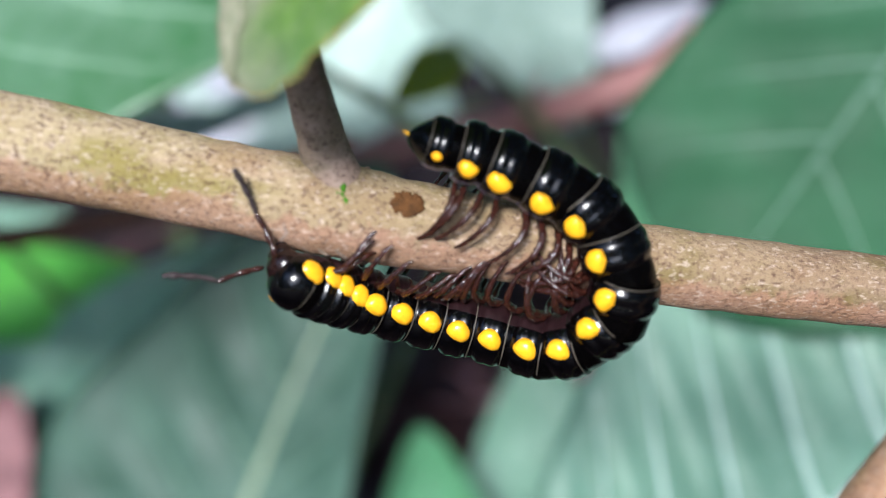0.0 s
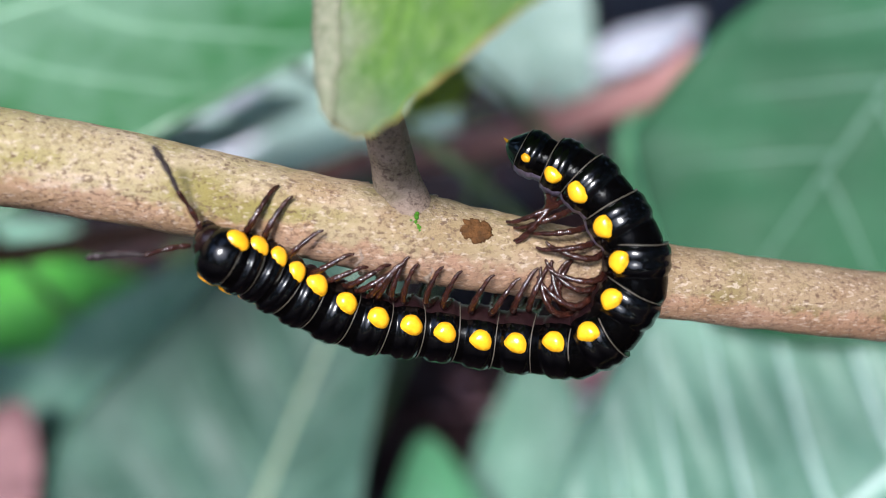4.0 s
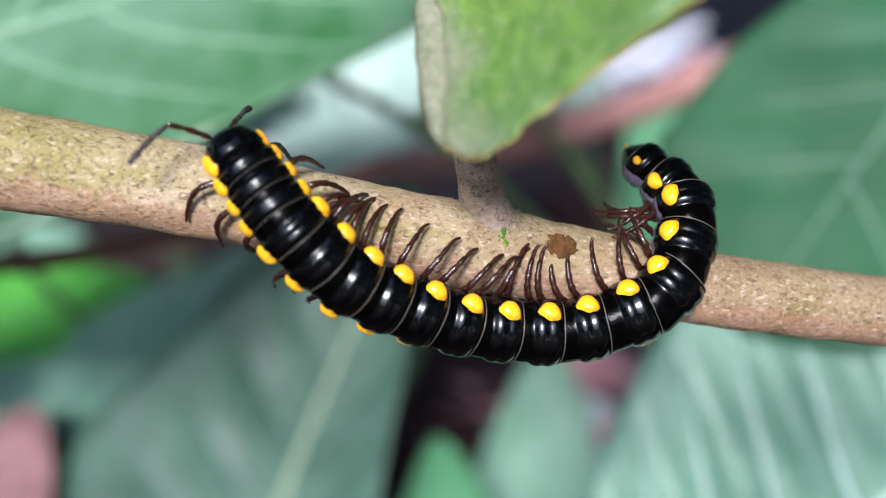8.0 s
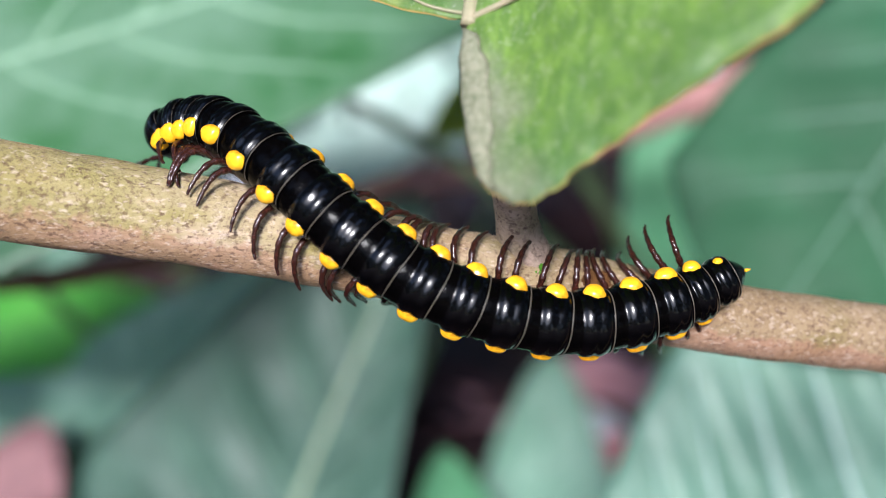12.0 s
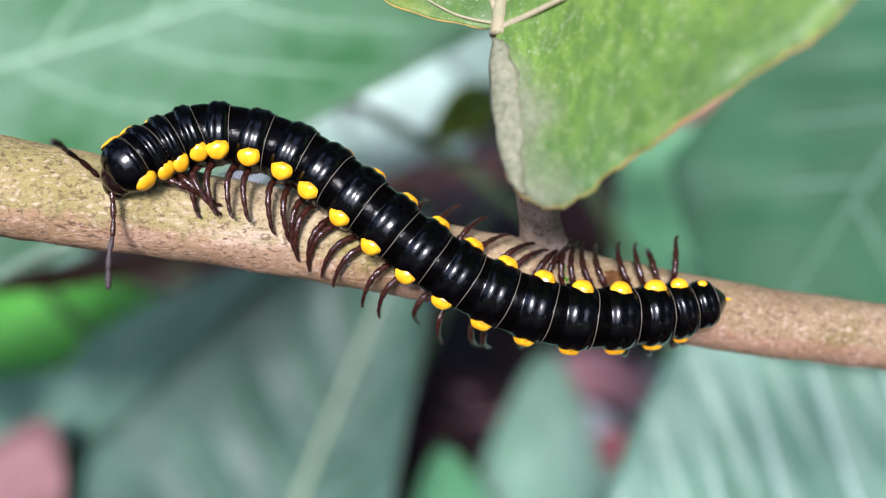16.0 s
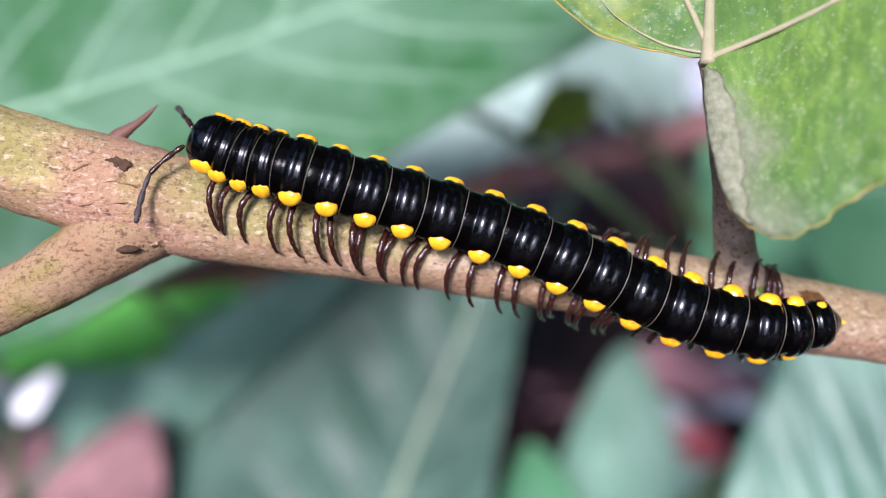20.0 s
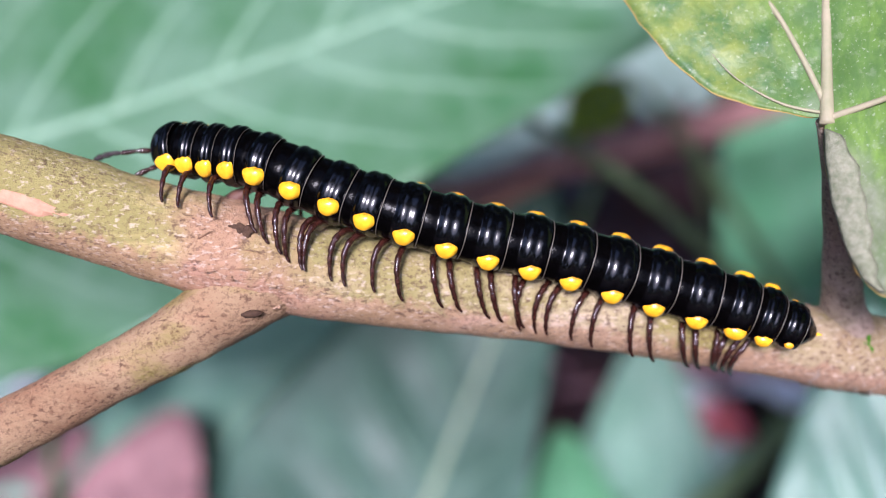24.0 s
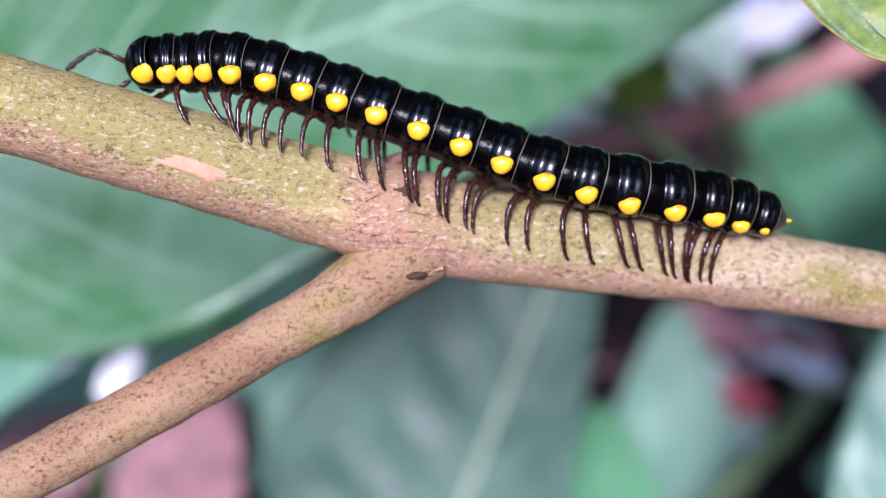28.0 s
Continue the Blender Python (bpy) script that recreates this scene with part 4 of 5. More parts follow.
stance(11, (-33.0, 61.0, 14.1, 52), (-32.2, 60.0, 14.2, 54), (-29.7, 58.6, 13.2, 56), (-26.8, 56.9, 11.6, 44), (-22.9, 56.0, 7.9, 15), (-18.7, 56.0, 4.4, -1), (-13.9, 56.7, 1.7, -15), (-8.5, 57.8, 0.3, -26), (-2.7, 59.3, 0.4, -25), (2.5, 60.5, 2.4, -18), (5.5, 61.7, 4.9, -25))
stance(11.5, (-34.3, 61.2, 13.3, 60), (-33.6, 60.7, 14.3, 63), (-31.0, 59.5, 14.2, 62), (-28.2, 57.6, 12.9, 58), (-24.1, 56.1, 9.5, 24), (-19.9, 55.7, 5.8, 3), (-15.2, 56.3, 2.8, -8), (-9.8, 57.3, 1.0, -22), (-4.1, 58.7, 0.6, -24), (1.4, 59.9, 2.1, -19), (5.0, 60.6, 4.0, -31))
stance(13.5, (-34.8, 62.4, 11.8, 64), (-34.5, 62.2, 12.5, 67), (-32.5, 61.2, 14.0, 69), (-29.6, 59.5, 14.3, 72), (-25.2, 57.0, 12.4, 45), (-21.2, 56.1, 8.6, 23), (-16.8, 56.3, 5.0, 6), (-11.8, 57.0, 2.4, -12), (-6.2, 58.1, 1.1, -23), (-0.7, 59.4, 1.5, -21), (3.1, 60.5, 2.1, -27))
stance(14, (-35.7, 63.5, 13.8, 65), (-35.2, 62.9, 14.4, 69), (-32.7, 61.5, 15.1, 71), (-29.7, 59.8, 14.8, 73), (-25.3, 57.4, 12.9, 49), (-21.4, 56.5, 9.1, 27), (-17.0, 56.6, 5.4, 11), (-12.2, 57.2, 2.6, -9), (-6.7, 58.1, 1.1, -22), (-1.2, 59.6, 1.3, -23), (2.5, 60.5, 1.9, -28))
stance(15, (-37.4, 58.7, 14.3, 47), (-36.3, 58.1, 15.4, 52), (-33.5, 57.9, 15.7, 59), (-30.3, 57.4, 15.4, 65), (-25.8, 56.9, 13.1, 50), (-21.7, 56.4, 9.4, 33), (-17.4, 56.6, 5.6, 18), (-12.6, 57.5, 2.8, 0), (-7.1, 58.2, 1.2, -19), (-1.6, 59.6, 1.3, -22), (2.1, 60.5, 1.9, -25))
stance(16, (-37.8, 53.0, 9.7, 16), (-36.7, 53.5, 10.7, 12), (-34.7, 54.9, 12.2, 25), (-31.6, 55.9, 13.3, 45), (-26.6, 56.5, 12.1, 45), (-22.2, 56.3, 9.2, 33), (-17.8, 56.8, 5.7, 19), (-12.9, 57.6, 2.8, 1), (-7.3, 58.2, 1.1, -18), (-1.7, 59.5, 1.2, -21), (2.0, 60.4, 1.9, -26))
stance(17, (-40.4, 51.2, 10.0, 16), (-39.1, 51.4, 10.3, 17), (-36.6, 52.4, 10.9, 22), (-33.5, 52.9, 11.5, 33), (-28.9, 54.2, 11.1, 34), (-24.0, 55.5, 9.2, 28), (-19.2, 56.5, 5.9, 19), (-14.3, 57.4, 3.0, 0), (-8.7, 58.0, 1.0, -20), (-2.9, 59.0, 1.0, -24), (0.9, 60.1, 1.8, -30))
stance(18, (-42.5, 50.7, 11.5, 18), (-41.1, 50.9, 11.3, 19), (-38.6, 51.8, 11.3, 20), (-35.5, 52.3, 11.4, 28), (-30.9, 53.9, 10.9, 33), (-25.9, 55.2, 9.3, 29), (-20.7, 56.1, 6.6, 20), (-15.7, 57.1, 3.9, 5), (-10.3, 57.7, 1.8, -14), (-4.4, 58.5, 1.4, -20), (-0.7, 59.7, 2.0, -29))
stance(19, (-44.7, 50.1, 10.1, -8), (-43.4, 50.3, 10.2, -9), (-40.8, 50.8, 10.6, -1), (-37.8, 51.5, 10.8, 16), (-33.2, 53.1, 10.3, 26), (-28.2, 54.4, 9.1, 23), (-22.9, 55.4, 7.2, 17), (-17.6, 56.4, 4.9, 8), (-12.2, 57.2, 2.5, -10), (-6.4, 57.9, 1.7, -19), (-2.5, 59.0, 2.3, -33))
stance(20, (-46.7, 51.5, 14.5, 17), (-45.5, 51.6, 14.1, 19), (-43.0, 51.7, 13.1, 17), (-39.9, 51.8, 12.3, 24), (-35.3, 53.0, 11.0, 27), (-30.3, 54.2, 9.6, 23), (-24.8, 55.2, 7.8, 19), (-19.4, 56.2, 5.6, 10), (-14.0, 57.2, 3.2, -5), (-8.3, 57.6, 1.8, -17), (-4.3, 58.5, 2.0, -32))
stance(21, (-48.9, 50.8, 14.7, 19), (-47.3, 51.1, 14.4, 20), (-44.7, 51.5, 13.5, 20), (-41.7, 51.8, 12.6, 29), (-37.1, 53.1, 11.1, 30), (-32.1, 54.0, 9.6, 22), (-26.6, 54.9, 8.0, 18), (-21.2, 55.7, 6.0, 12), (-15.7, 56.7, 3.8, 0), (-10.0, 57.2, 2.1, -14), (-5.9, 58.0, 2.1, -31))
stance(21.5, (-50.3, 50.5, 14.9, 21), (-48.7, 50.8, 14.6, 22), (-46.1, 51.4, 14.0, 23), (-43.0, 51.7, 13.3, 32), (-38.4, 52.9, 11.9, 31), (-33.2, 53.9, 10.5, 24), (-27.8, 54.8, 8.8, 22), (-22.3, 55.7, 6.9, 17), (-16.8, 56.5, 4.7, 5), (-11.2, 57.1, 2.9, -9), (-7.2, 57.8, 2.6, -26))
stance(23.5, (-56.5, 54.3, 18.7, 40), (-55.2, 53.9, 19.1, 43), (-52.4, 53.8, 18.1, 46), (-49.0, 53.3, 16.9, 51), (-44.2, 53.6, 14.5, 49), (-39.2, 53.5, 12.9, 37), (-33.8, 54.3, 11.4, 32), (-28.1, 55.2, 9.7, 27), (-22.3, 55.9, 7.9, 21), (-16.6, 56.4, 6.0, 17), (-12.7, 56.9, 4.7, 16))
stance(24, (-58.4, 54.8, 18.2, 42), (-57.3, 54.2, 18.6, 46), (-54.4, 53.9, 18.2, 48), (-50.9, 53.5, 17.5, 54), (-45.9, 53.6, 15.4, 55), (-40.9, 53.5, 13.8, 41), (-35.4, 54.3, 12.2, 36), (-29.7, 55.1, 10.8, 31), (-23.8, 56.0, 9.0, 26), (-18.0, 56.5, 7.2, 24), (-14.2, 56.9, 5.8, 29))
stance(25, (-61.7, 54.0, 19.5, 40), (-60.5, 53.6, 20.4, 46), (-57.6, 53.4, 20.0, 52), (-54.1, 53.1, 19.1, 62), (-49.1, 53.4, 16.8, 63), (-43.9, 53.4, 14.7, 51), (-38.5, 53.9, 13.4, 40), (-32.8, 55.1, 11.7, 37), (-26.8, 56.0, 10.2, 32), (-20.8, 56.8, 8.8, 31), (-17.1, 57.3, 7.5, 27))
stance(26, (-64.8, 54.2, 20.5, 50), (-64.0, 53.8, 21.3, 54), (-61.2, 53.4, 21.1, 62), (-58.0, 52.9, 20.5, 69), (-53.1, 53.1, 18.6, 72), (-47.6, 53.3, 16.4, 63), (-41.9, 53.7, 14.4, 51), (-36.3, 54.4, 13.2, 40), (-30.4, 55.6, 11.6, 38), (-24.3, 56.4, 10.2, 36), (-20.4, 57.0, 8.9, 33))
stance(27, (-68.9, 52.8, 21.5, 52), (-67.7, 52.5, 22.8, 57), (-64.9, 52.7, 22.5, 67), (-61.6, 52.6, 22.1, 67), (-56.8, 53.2, 20.2, 67), (-51.4, 53.6, 18.1, 66), (-45.5, 54.1, 15.9, 61), (-39.7, 54.4, 13.9, 53), (-33.9, 54.9, 12.8, 44), (-27.9, 55.9, 11.6, 43), (-24.1, 56.7, 10.3, 38))
stance(28, (-71.2, 52.8, 21.9, 47), (-70.0, 52.3, 22.3, 50), (-67.2, 52.6, 22.3, 51), (-64.0, 52.5, 22.2, 54), (-59.2, 53.1, 20.8, 62), (-54.1, 53.3, 18.9, 66), (-48.3, 53.6, 16.7, 64), (-42.6, 53.8, 14.5, 55), (-36.9, 54.2, 13.1, 44), (-30.9, 55.2, 12.0, 43), (-26.9, 56.0, 10.9, 38))

FEELS = []


def feel(t, *ways):
    """Where the feelers point at t, in the plan: the upper one's stem and tip, then the lower one's."""
    FEELS.append((t, np.array(ways, float)))


feel(0, (-0.40, -0.18, 0.90), (-0.22, -0.65, 0.73), (-0.87, -0.39, -0.31), (-0.81, -0.58, 0.10))
feel(1, (-0.31, -0.17, 0.93), (-0.09, -0.35, 0.93), (-0.82, -0.55, 0.15), (-0.45, -0.86, 0.24))
feel(2, (-0.01, -0.11, 0.99), (0.09, -0.38, 0.92), (-0.81, -0.49, -0.32), (-0.55, -0.73, 0.41))
feel(3, (-0.58, -0.26, 0.77), (-0.29, -0.45, 0.84), (-0.79, -0.59, -0.14), (-0.56, -0.80, 0.23))
feel(3.5, (-0.46, -0.37, 0.81), (-0.20, -0.59, 0.78), (-0.89, -0.42, -0.17), (-0.81, -0.59, 0.07))
feel(5.5, (-0.38, -0.47, 0.80), (-0.36, -0.71, 0.60), (-0.74, -0.47, -0.49), (-0.70, -0.61, -0.37))
feel(6, (-0.51, -0.33, 0.80), (-0.23, -0.58, 0.78), (-0.70, -0.46, -0.55), (-0.62, -0.65, -0.43))
feel(7, (-0.12, -0.46, 0.88), (0.06, -0.76, 0.64), (-0.89, -0.41, -0.21), (-0.76, -0.62, -0.21))
feel(8, (-0.01, 0.89, 0.45), (-0.05, 0.94, 0.34), (-0.74, -0.65, 0.18), (-0.54, -0.42, -0.73))
feel(9, (-0.66, 0.71, 0.26), (-0.70, 0.67, 0.25), (-0.89, -0.39, 0.26), (-0.58, -0.44, -0.69))
feel(10, (-0.74, 0.55, -0.39), (-0.56, 0.82, -0.08), (-0.57, -0.14, -0.81), (-0.21, -0.03, -0.98))
feel(11, (-0.97, -0.13, -0.20), (-0.34, 0.93, -0.17), (-0.83, -0.41, 0.38), (-0.90, -0.37, -0.25))
feel(11.5, (-0.52, 0.85, 0.10), (-0.39, 0.91, -0.11), (-0.89, 0.45, -0.06), (-0.64, 0.76, 0.05))
feel(13.5, (0.05, 0.09, -0.99), (0.10, 0.03, -0.99), (-0.44, 0.90, 0.07), (-0.23, 0.95, -0.20))
feel(14, (-0.42, 0.76, -0.50), (-0.26, 0.95, -0.19), (-0.97, 0.19, 0.16), (-0.64, 0.63, 0.44))
feel(15, (-0.66, 0.33, -0.67), (-0.43, 0.90, 0.02), (0.05, -0.09, -0.99), (0.61, -0.36, -0.71))
feel(16, (-0.44, -0.76, 0.48), (0.14, -0.99, 0.04), (0.02, 0.06, -1.00), (-0.06, -0.04, -1.00))
feel(17, (-0.68, -0.51, 0.52), (-0.55, -0.83, 0.07), (-0.55, -0.18, -0.81), (-0.47, -0.19, -0.86))
feel(18, (-0.73, -0.52, 0.44), (-0.68, -0.74, 0.04), (-0.54, -0.17, -0.83), (-0.41, -0.17, -0.90))
feel(19, (-0.43, -0.61, 0.67), (-0.36, -0.82, 0.44), (-0.34, -0.16, -0.93), (-0.18, -0.43, -0.89))
feel(20, (-0.48, 0.77, 0.41), (-0.41, 0.85, 0.32), (-0.73, -0.20, -0.66), (-0.20, -0.21, -0.96))
feel(21, (-0.50, -0.28, 0.82), (-0.71, -0.62, 0.34), (-0.85, -0.25, -0.47), (-0.63, -0.44, -0.64))
feel(21.5, (-0.56, -0.40, 0.72), (-0.62, -0.75, 0.24), (-0.77, -0.21, -0.60), (-0.30, -0.45, -0.84))
feel(23.5, (-0.89, 0.38, -0.25), (-0.59, 0.74, -0.33), (-0.92, -0.36, 0.16), (-0.83, -0.31, -0.47))
feel(24, (-0.93, -0.36, -0.06), (-0.81, 0.58, -0.06), (-0.83, -0.32, -0.45), (-0.63, -0.27, -0.73))
feel(25, (-0.72, 0.67, 0.17), (-0.61, 0.79, 0.09), (-0.84, -0.45, 0.30), (-0.33, -0.09, -0.94))
feel(26, (-0.87, 0.49, -0.02), (-0.57, 0.81, -0.11), (-0.74, -0.50, 0.45), (-0.47, -0.84, 0.26))
feel(27, (-0.78, 0.59, -0.20), (-0.62, 0.79, 0.02), (-0.71, -0.45, 0.55), (-0.28, -0.29, -0.92))
feel(28, (-0.81, -0.42, 0.41), (-0.84, 0.44, -0.31), (-0.73, -0.22, -0.65), (-0.32, -0.07, -0.95))


def hermite(xs, ys, v):
    """The smooth curve through (xs, ys) at v."""
    i = min(max(int(np.searchsorted(xs, v)) - 1, 0), len(xs) - 2)

    def slope(k):
        a, b = max(k - 1, 0), min(k + 1, len(xs) - 1)
        return (ys[b] - ys[a]) / (xs[b] - xs[a])

    h = xs[i + 1] - xs[i]
    s = (v - xs[i]) / h
    return (2 * s ** 3 - 3 * s * s + 1) * ys[i] + (s ** 3 - 2 * s * s + s) * h * slope(i) + (3 * s * s - 2 * s ** 3) * ys[i + 1] + (s ** 3 - s * s) * h * slope(i + 1)


TIMES = np.array([t for t, _ in STANCES])


def body_at(t):
    """The body's nodes at t."""
    return hermite(TIMES, [n for _, n in STANCES], t)


def ring_pose(nodes, k):
    """The pose of ring k in the plan: x toward the head, z out of the back."""
    here, ahead, behind = (hermite(NODE_AT, nodes, min(max(q, 0), 19)) for q in (k, k - 0.5, k + 0.5))
    t = Vector(ahead[:3] - behind[:3]).normalized()
    ref = Vector((0, -1, 0))
    ref = (ref - t * ref.dot(t)).normalized()
    side = t.cross(ref)
    a = radians(here[3])
    back = ref * math.cos(a) + side * math.sin(a)
    left = back.cross(t)
    m = Matrix((t, left, back)).transposed().to_4x4()
    return Matrix.Translation(Vector(here[:3]) * 0.001) @ m


GIRTH = [0.84, 0.91, 0.94, 0.96, 0.97, 0.99, 1.0, 1.0, 1.0, 1.0, 1.0, 1.0, 1.0, 1.0, 1.0, 0.98, 0.95, 0.89, 0.74]
PITCH = [1.35, 1.36, 1.45, 1.62, 2.1, 2.5, 2.65, 2.68, 2.77, 2.84, 2.89, 2.9, 2.93, 2.99, 3.0, 2.95, 2.5, 2.0, 1.85]
HALF_W, HALF_H = 2.3, 2.2


def section(a, g):
    """The ring's outline: a round back and a flatter belly; a: the angle from the side."""
    y, z = math.cos(a), math.sin(a)
    if z < 0:
        y *= 1 - 0.12 * z * z
    return HALF_W * g * y, HALF_H * g * z


def ring_mesh(g, s, k):
    """A trunk ring: a narrower front collar that slides under the ring before it, the bulging shield with a shallow furrow, and a pale seam behind."""
    prof = [(0.80, 0.80, 2), (0.70, 0.875, 2), (0.44, 0.915, 2), (0.32, 0.925, 2), (0.225, 0.918, 2), (0.195, 0.93, 0), (0.15, 0.972, 0), (0.10, 1.006, 0), (0.04, 1.029, 0), (-0.02, 1.034, 0), (-0.08, 1.023, 0), (-0.13, 1.012, 0), (-0.18, 1.022, 0), (-0.24, 1.034, 0), (-0.30, 1.031, 0), (-0.36, 1.010, 0), (-0.41, 0.978, 0), (-0.44, 0.955, 0), (-0.455, 0.95, 2), (-0.482, 0.952, 2), (-0.487, 0.957, 1), (-0.508, 0.957, 1), (-0.514, 0.945, 2), (-0.512, 0.87, 2)]
    if k == 1:
        prof = [(1.02, 0.22, 0), (0.97, 0.44, 0), (0.84, 0.66, 0), (0.60, 0.84, 0), (0.30, 0.95, 0), (0.05, 1.0, 0)] + prof[10:]
    bm = bmesh.new()
    n = 40
    rows = []
    for x, r, _ in prof:
        row = []
        for j in range(n):
            a = 2 * math.pi * j / n
            w = 1 + 0.006 * noise.noise(Vector((x * 6, math.cos(a) * 5, math.sin(a) * 5 + k * 3.1)))
            row.append(bm.verts.new(((x + 0.012 * math.sin(3 * a + k)) * s, *(c * r * w for c in section(a, g)))))
        rows.append(row)
    for (a, b), (_, _, m) in zip(zip(rows, rows[1:]), prof[1:]):
        for j in range(n):
            f = bm.faces.new((a[j], b[j], b[(j + 1) % n], a[(j + 1) % n]))
            f.material_index = 3 if 23 <= j <= 36 and m != 1 else m
    bm.faces.new(rows[0])
    bm.faces.new(rows[-1][::-1])
    return bm


def leg_mesh(side):
    """One walking leg: seven joints, out from the belly and down to a hooked claw."""
    y = side
    pts = [(0, 0, 0, 0.24), (0.10, 0.66 * y, -0.08, 0.23), (0.26, 1.40 * y, 0.04, 0.25), (0.38, 2.10 * y, -0.08, 0.25), (0.36, 2.72 * y, -0.52, 0.235), (0.16, 3.08 * y, -1.25, 0.21), (-0.14, 3.22 * y, -2.02, 0.17), (-0.42, 3.27 * y, -2.62, 0.145), (-0.72, 3.36 * y, -2.92, 0.085)]
    line = spline(pts, 4)
    out = []
    for i, r in enumerate(line):
        swell = (0.82, 0.96, 1.05, 1.10)[i % 4] if 0 < i < len(line) - 4 else 1.0
        out.append((r[0], r[1], r[2], 0.95 * r[3] * swell))
    bm = bmesh.new()
    tube(bm, out, 8)
    return bm


def spot_mesh(side, g, s, wide, tall):
    """A yellow boss that swells out of a ring's side: straight above, round below, flush with the shield along its rim."""
    bm = bmesh.new()
    middle = radians(7)
    high = 0.24 if s < 1.9 else 0.38
    rows, around = [], 26
    for i in range(9):
        q = i / 8
        row = []
        for j in range(around if i else 1):
            f = 2 * math.pi * j / around
            cx, cz = math.cos(f), math.sin(f)
            x = wide * q * math.copysign(abs(cx) ** 0.82, cx) * (1 - 0.16 * max(0.0, -cz))
            lift = tall * q * (0.92 * abs(cz) ** 0.8 * (1 - 0.32 * cx) if cz > 0 else -0.92 * abs(cz))
            a = middle + lift / (HALF_W * g)
            y, z = section(a, g)
            out = 1.030 - 0.035 * q ** 6 + (high / HALF_W) * (1 - q ** 3.4) * (1.0 - 0.35 * max(0.0, lift))
            row.append(bm.verts.new((-0.14 * s + x + 0.02 * math.sin(4 * f + s * 9), side * y * out, z * out)))
        rows.append(row)
    for j in range(around):
        bm.faces.new((rows[0][0], rows[1][j], rows[1][(j + 1) % around]))
        for p, r in zip(rows[1:], rows[2:]):
            bm.faces.new((p[j], r[j], r[(j + 1) % around], p[(j + 1) % around]))
    bmesh.ops.recalc_face_normals(bm, faces=bm.faces)
    return bm


millipede = tagged(new("millipede"), "glossy black millipede with yellow side spots crawling along the branch", "millipede")
millipede.empty_display_size = 0.002
ring_parts, leg_parts = [], []
leg_data = {}
for side in (-1, 1):
    leg_data[side] = part("leg", leg_mesh(side), LEG, millipede)
for k in range(1, RINGS + 1):
    g, s = GIRTH[k - 1], PITCH[k - 1]
    ring = part("body_ring", ring_mesh(g, s, k), [SHELL, SUTURE, DULL, BELLY_PALE if k > 15 else BELLY], millipede)
    ring_parts.append((k, ring))
    for side in (-1, 1):
        wide = {1: 0.78, 2: 0.66, 3: 0.60, 4: 0.63, 5: 0.78, 17: 0.78, 18: 0.62, 19: 0.36}.get(k, 0.76)
        tall = {17: 0.72, 18: 0.60, 19: 0.34}.get(k, 0.81)
        part("spot", spot_mesh(side, g, s, wide, tall), YELLOW, ring, "raised yellow spot")
        if 2 <= k <= 18:
            for row, dx in enumerate((0.06, -0.30) if k > 4 else (0.0,)):
                leg = leg_data[side].copy()
                leg.name = "leg"
                scene.collection.objects.link(leg)
                leg.parent = ring
                leg_parts.append((leg, k, side, row, Vector((dx * s, side * 0.45 * g, -HALF_H * 0.92 * g)) * 0.001))
    if k == RINGS:
        bm = bmesh.new()
        tube(bm, spline([(-0.5, 0, 0, 1.60), (-1.0, 0, -0.02, 1.38), (-1.55, 0, -0.03, 0.98), (-2.0, 0, 0.0, 0.56), (-2.22, 0, 0.03, 0.2)], 5), 24)
        part("tail_cone", bm, SHELL, ring)
        bm = bmesh.new()
        tube(bm, spline([(-2.0, 0, 0.02, 0.17), (-2.22, 0, 0.06, 0.13), (-2.45, 0, 0.14, 0.08), (-2.6, 0, 0.20, 0.02)], 4), 8)
        part("tail_spine", bm, YELLOW, ring, "tiny yellow tail spine")
for side in (-1, 1):
    bpy.data.objects.remove(leg_data[side])

# head: a rounded capsule tucked under the first ring, with two jointed feelers
bm = bmesh.new()
blob(bm, (-0.2, 0, -0.55), (1.05, 1.30, 1.10), u=26, v=16)
blob(bm, (0.30, 0, -1.15), (0.72, 0.95, 0.75), u=18, v=10)
head = part("head", bm, FACE, millipede, "small dark reddish head")
bm = bmesh.new()
blob(bm, (0.45, 0, -1.65), (0.5, 0.66, 0.4), u=14, v=8)
part("mouthparts", bm, BELLY, head)
feelers = []
for side in (-1, 1):
    for which, joints in enumerate((((0.0, 0.13), (0.75, 0.20), (1.85, 0.17), (2.95, 0.17)), ((-0.08, 0.12), (1.1, 0.18), (2.3, 0.20), (3.1, 0.21), (3.5, 0.10)))):
        line = spline([(x, 0, 0.10 * math.sin(x * 1.1), r) for x, r in joints], 6)
        bm = bmesh.new()
        tube(bm, [(*r[:3], r[3] * ((0.70, 0.92, 1.05, 1.12, 1.12, 0.98)[i % 6] if 0 < i < len(line) - 1 else 0.7)) for i, r in enumerate(line)], 10)
        f = part(("antenna_stem", "antenna_tip")[which], bm, (LEG, FEELER_TIP)[which], head)
        feelers.append((f, side, which))


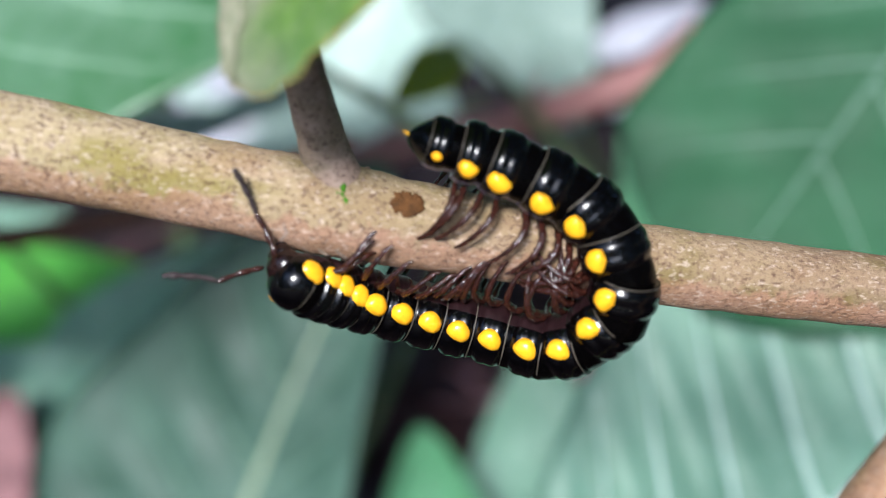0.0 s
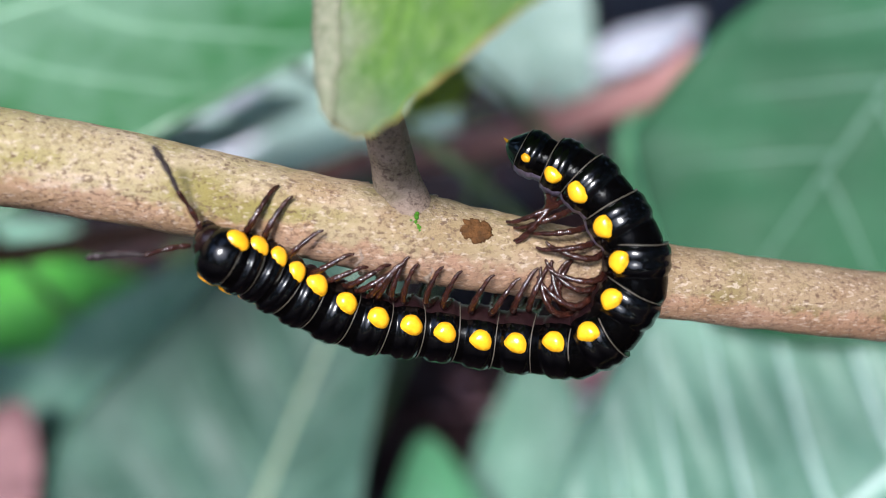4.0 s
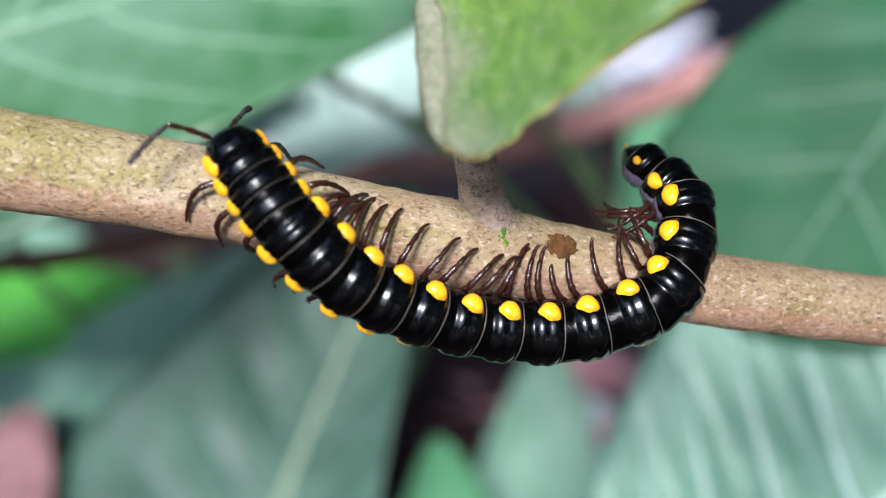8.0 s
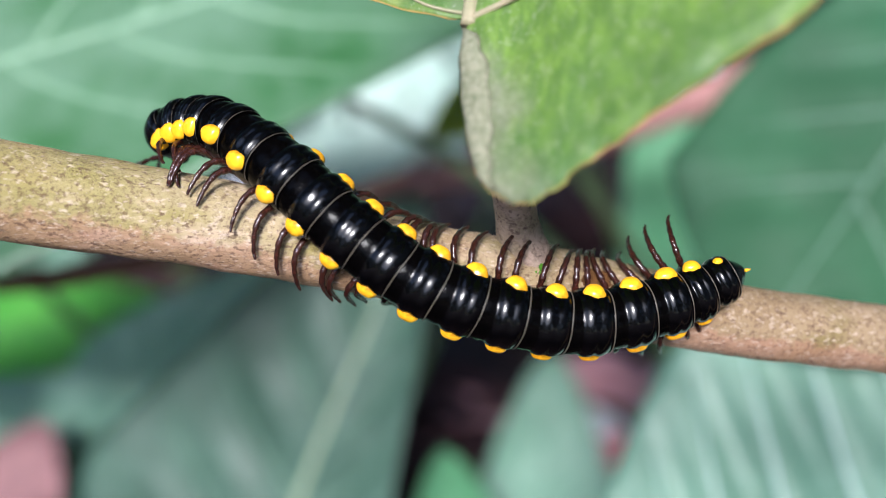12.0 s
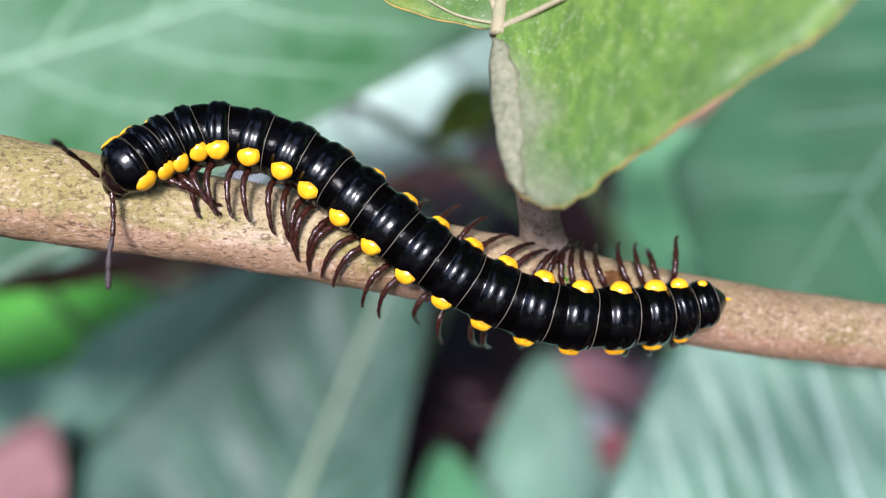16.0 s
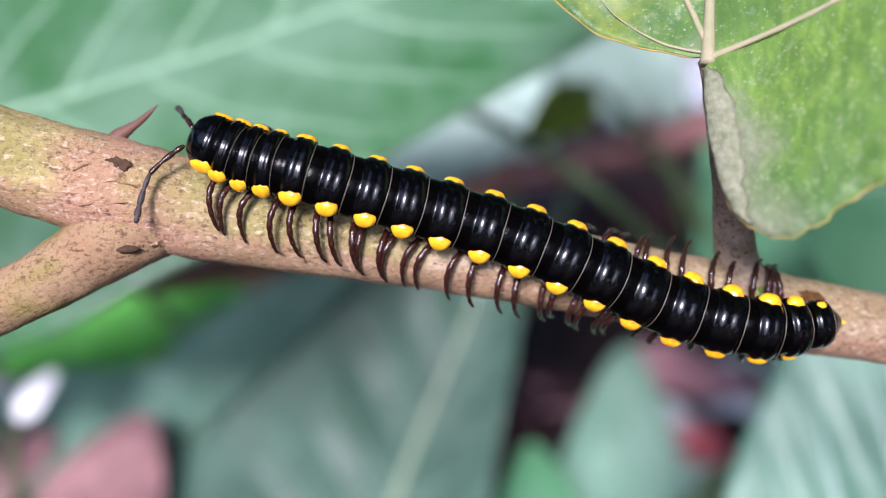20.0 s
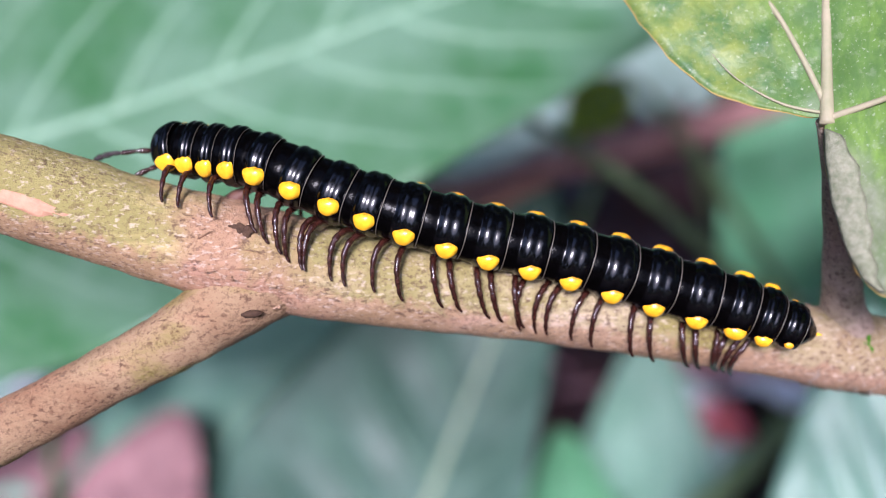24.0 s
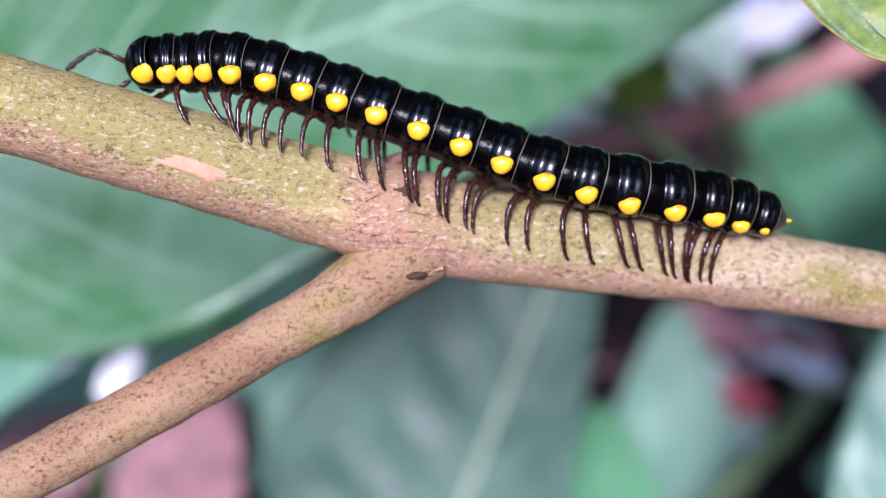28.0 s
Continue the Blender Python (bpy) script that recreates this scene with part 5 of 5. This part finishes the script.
def motions():
    """Keys all that moves: the millipede, its rings, legs, head and feelers."""
    step = 0.5
    times = [round(i * step, 3) for i in range(57)]
    bodies = [body_at(t) for t in times]
    homes = [Matrix.Translation(V(*b[5][:3])) @ LEVEL for b in bodies]
    plan = [h.inverted() @ BASE for h in homes]
    walk(millipede, [(t, h) for t, h in zip(times, homes)])
    for k, ring in ring_parts:
        walk(ring, [(t, p @ ring_pose(b, k)) for t, b, p in zip(times, bodies, plan)])
    walk(head, [(t, p @ ring_pose(b, 0.35)) for t, b, p in zip(times, bodies, plan)])
    quick = [round(i * 0.25, 3) for i in range(113)]
    lying = [body_at(t) for t in quick]
    posed = {k: [ring_pose(b, k) for b in lying] for k, _ in ring_parts}
    bark = np.array([r[:4] for r in spline(AXIS[4:16], 8)]) * 0.001

    def off_bark(p):
        d = bark[:, :3] - np.array(p)
        away = (d * d).sum(1)
        n = int(away.argmin())
        return math.sqrt(away[n]) - bark[n, 3]

    for leg, k, side, row, hip in leg_parts:
        seed = random.uniform(-0.25, 0.25)
        rows = []
        for t, m in zip(quick, posed[k]):
            a = 2 * math.pi * (t / 1.25 + (k * 2 + row) / 11.0 + (0.06 if side > 0 else 0.0)) + seed
            swing = side * 19 * math.sin(a)
            most = 20 + (34 if k < 14 else 2) * min(1.0, max(0.0, (t - 8) / 4)) if k > 10 else 66 if k < 8 else 48
            lift = most
            for way in range(-30, int(most), 6):
                turn = m @ (Matrix.Translation(hip) @ pose(0, 0, 0, side * way, 0, swing))
                clear = min(off_bark(turn @ Vector(q)) for q in ((0.00026, 0.0014 * side, -0.0002), (0.00038, 0.0021 * side, -0.0003), (0.00016, 0.00308 * side, -0.00125), (-0.0006, 0.0033 * side, -0.0028)))
                if clear > 0.0001:
                    lift = way if way > -30 else 4 + 7 * math.sin(k * 2.1 + row)
                    break
            rows.append((t, Matrix.Translation(hip) @ pose(0, 0, 0, side * (lift + 9 * max(0.0, math.cos(a))), 0, swing)))
        walk(leg, rows)
    stamps, ways = np.array([t for t, _ in FEELS]), [w for _, w in FEELS]
    for f, side, which in feelers:
        rows = []
        for i, (t, b) in enumerate(zip(quick, lying)):
            m = ring_pose(b, 0.35)
            toward_mm = hermite(stamps, ways, t)
            stem, tip = (Vector(toward_mm[(side + 1) + q]).normalized() for q in (0, 1))
            at = m @ (Vector((0.75, 0.7 * side, -0.2)) * 0.001)
            if which:
                at = at + stem * 0.0029
            turn = (tip if which else stem).to_track_quat("X", "Z").to_matrix().to_4x4()
            rows.append((t, m.inverted() @ (Matrix.Translation(at) @ turn)))
        walk(f, rows)


motions()
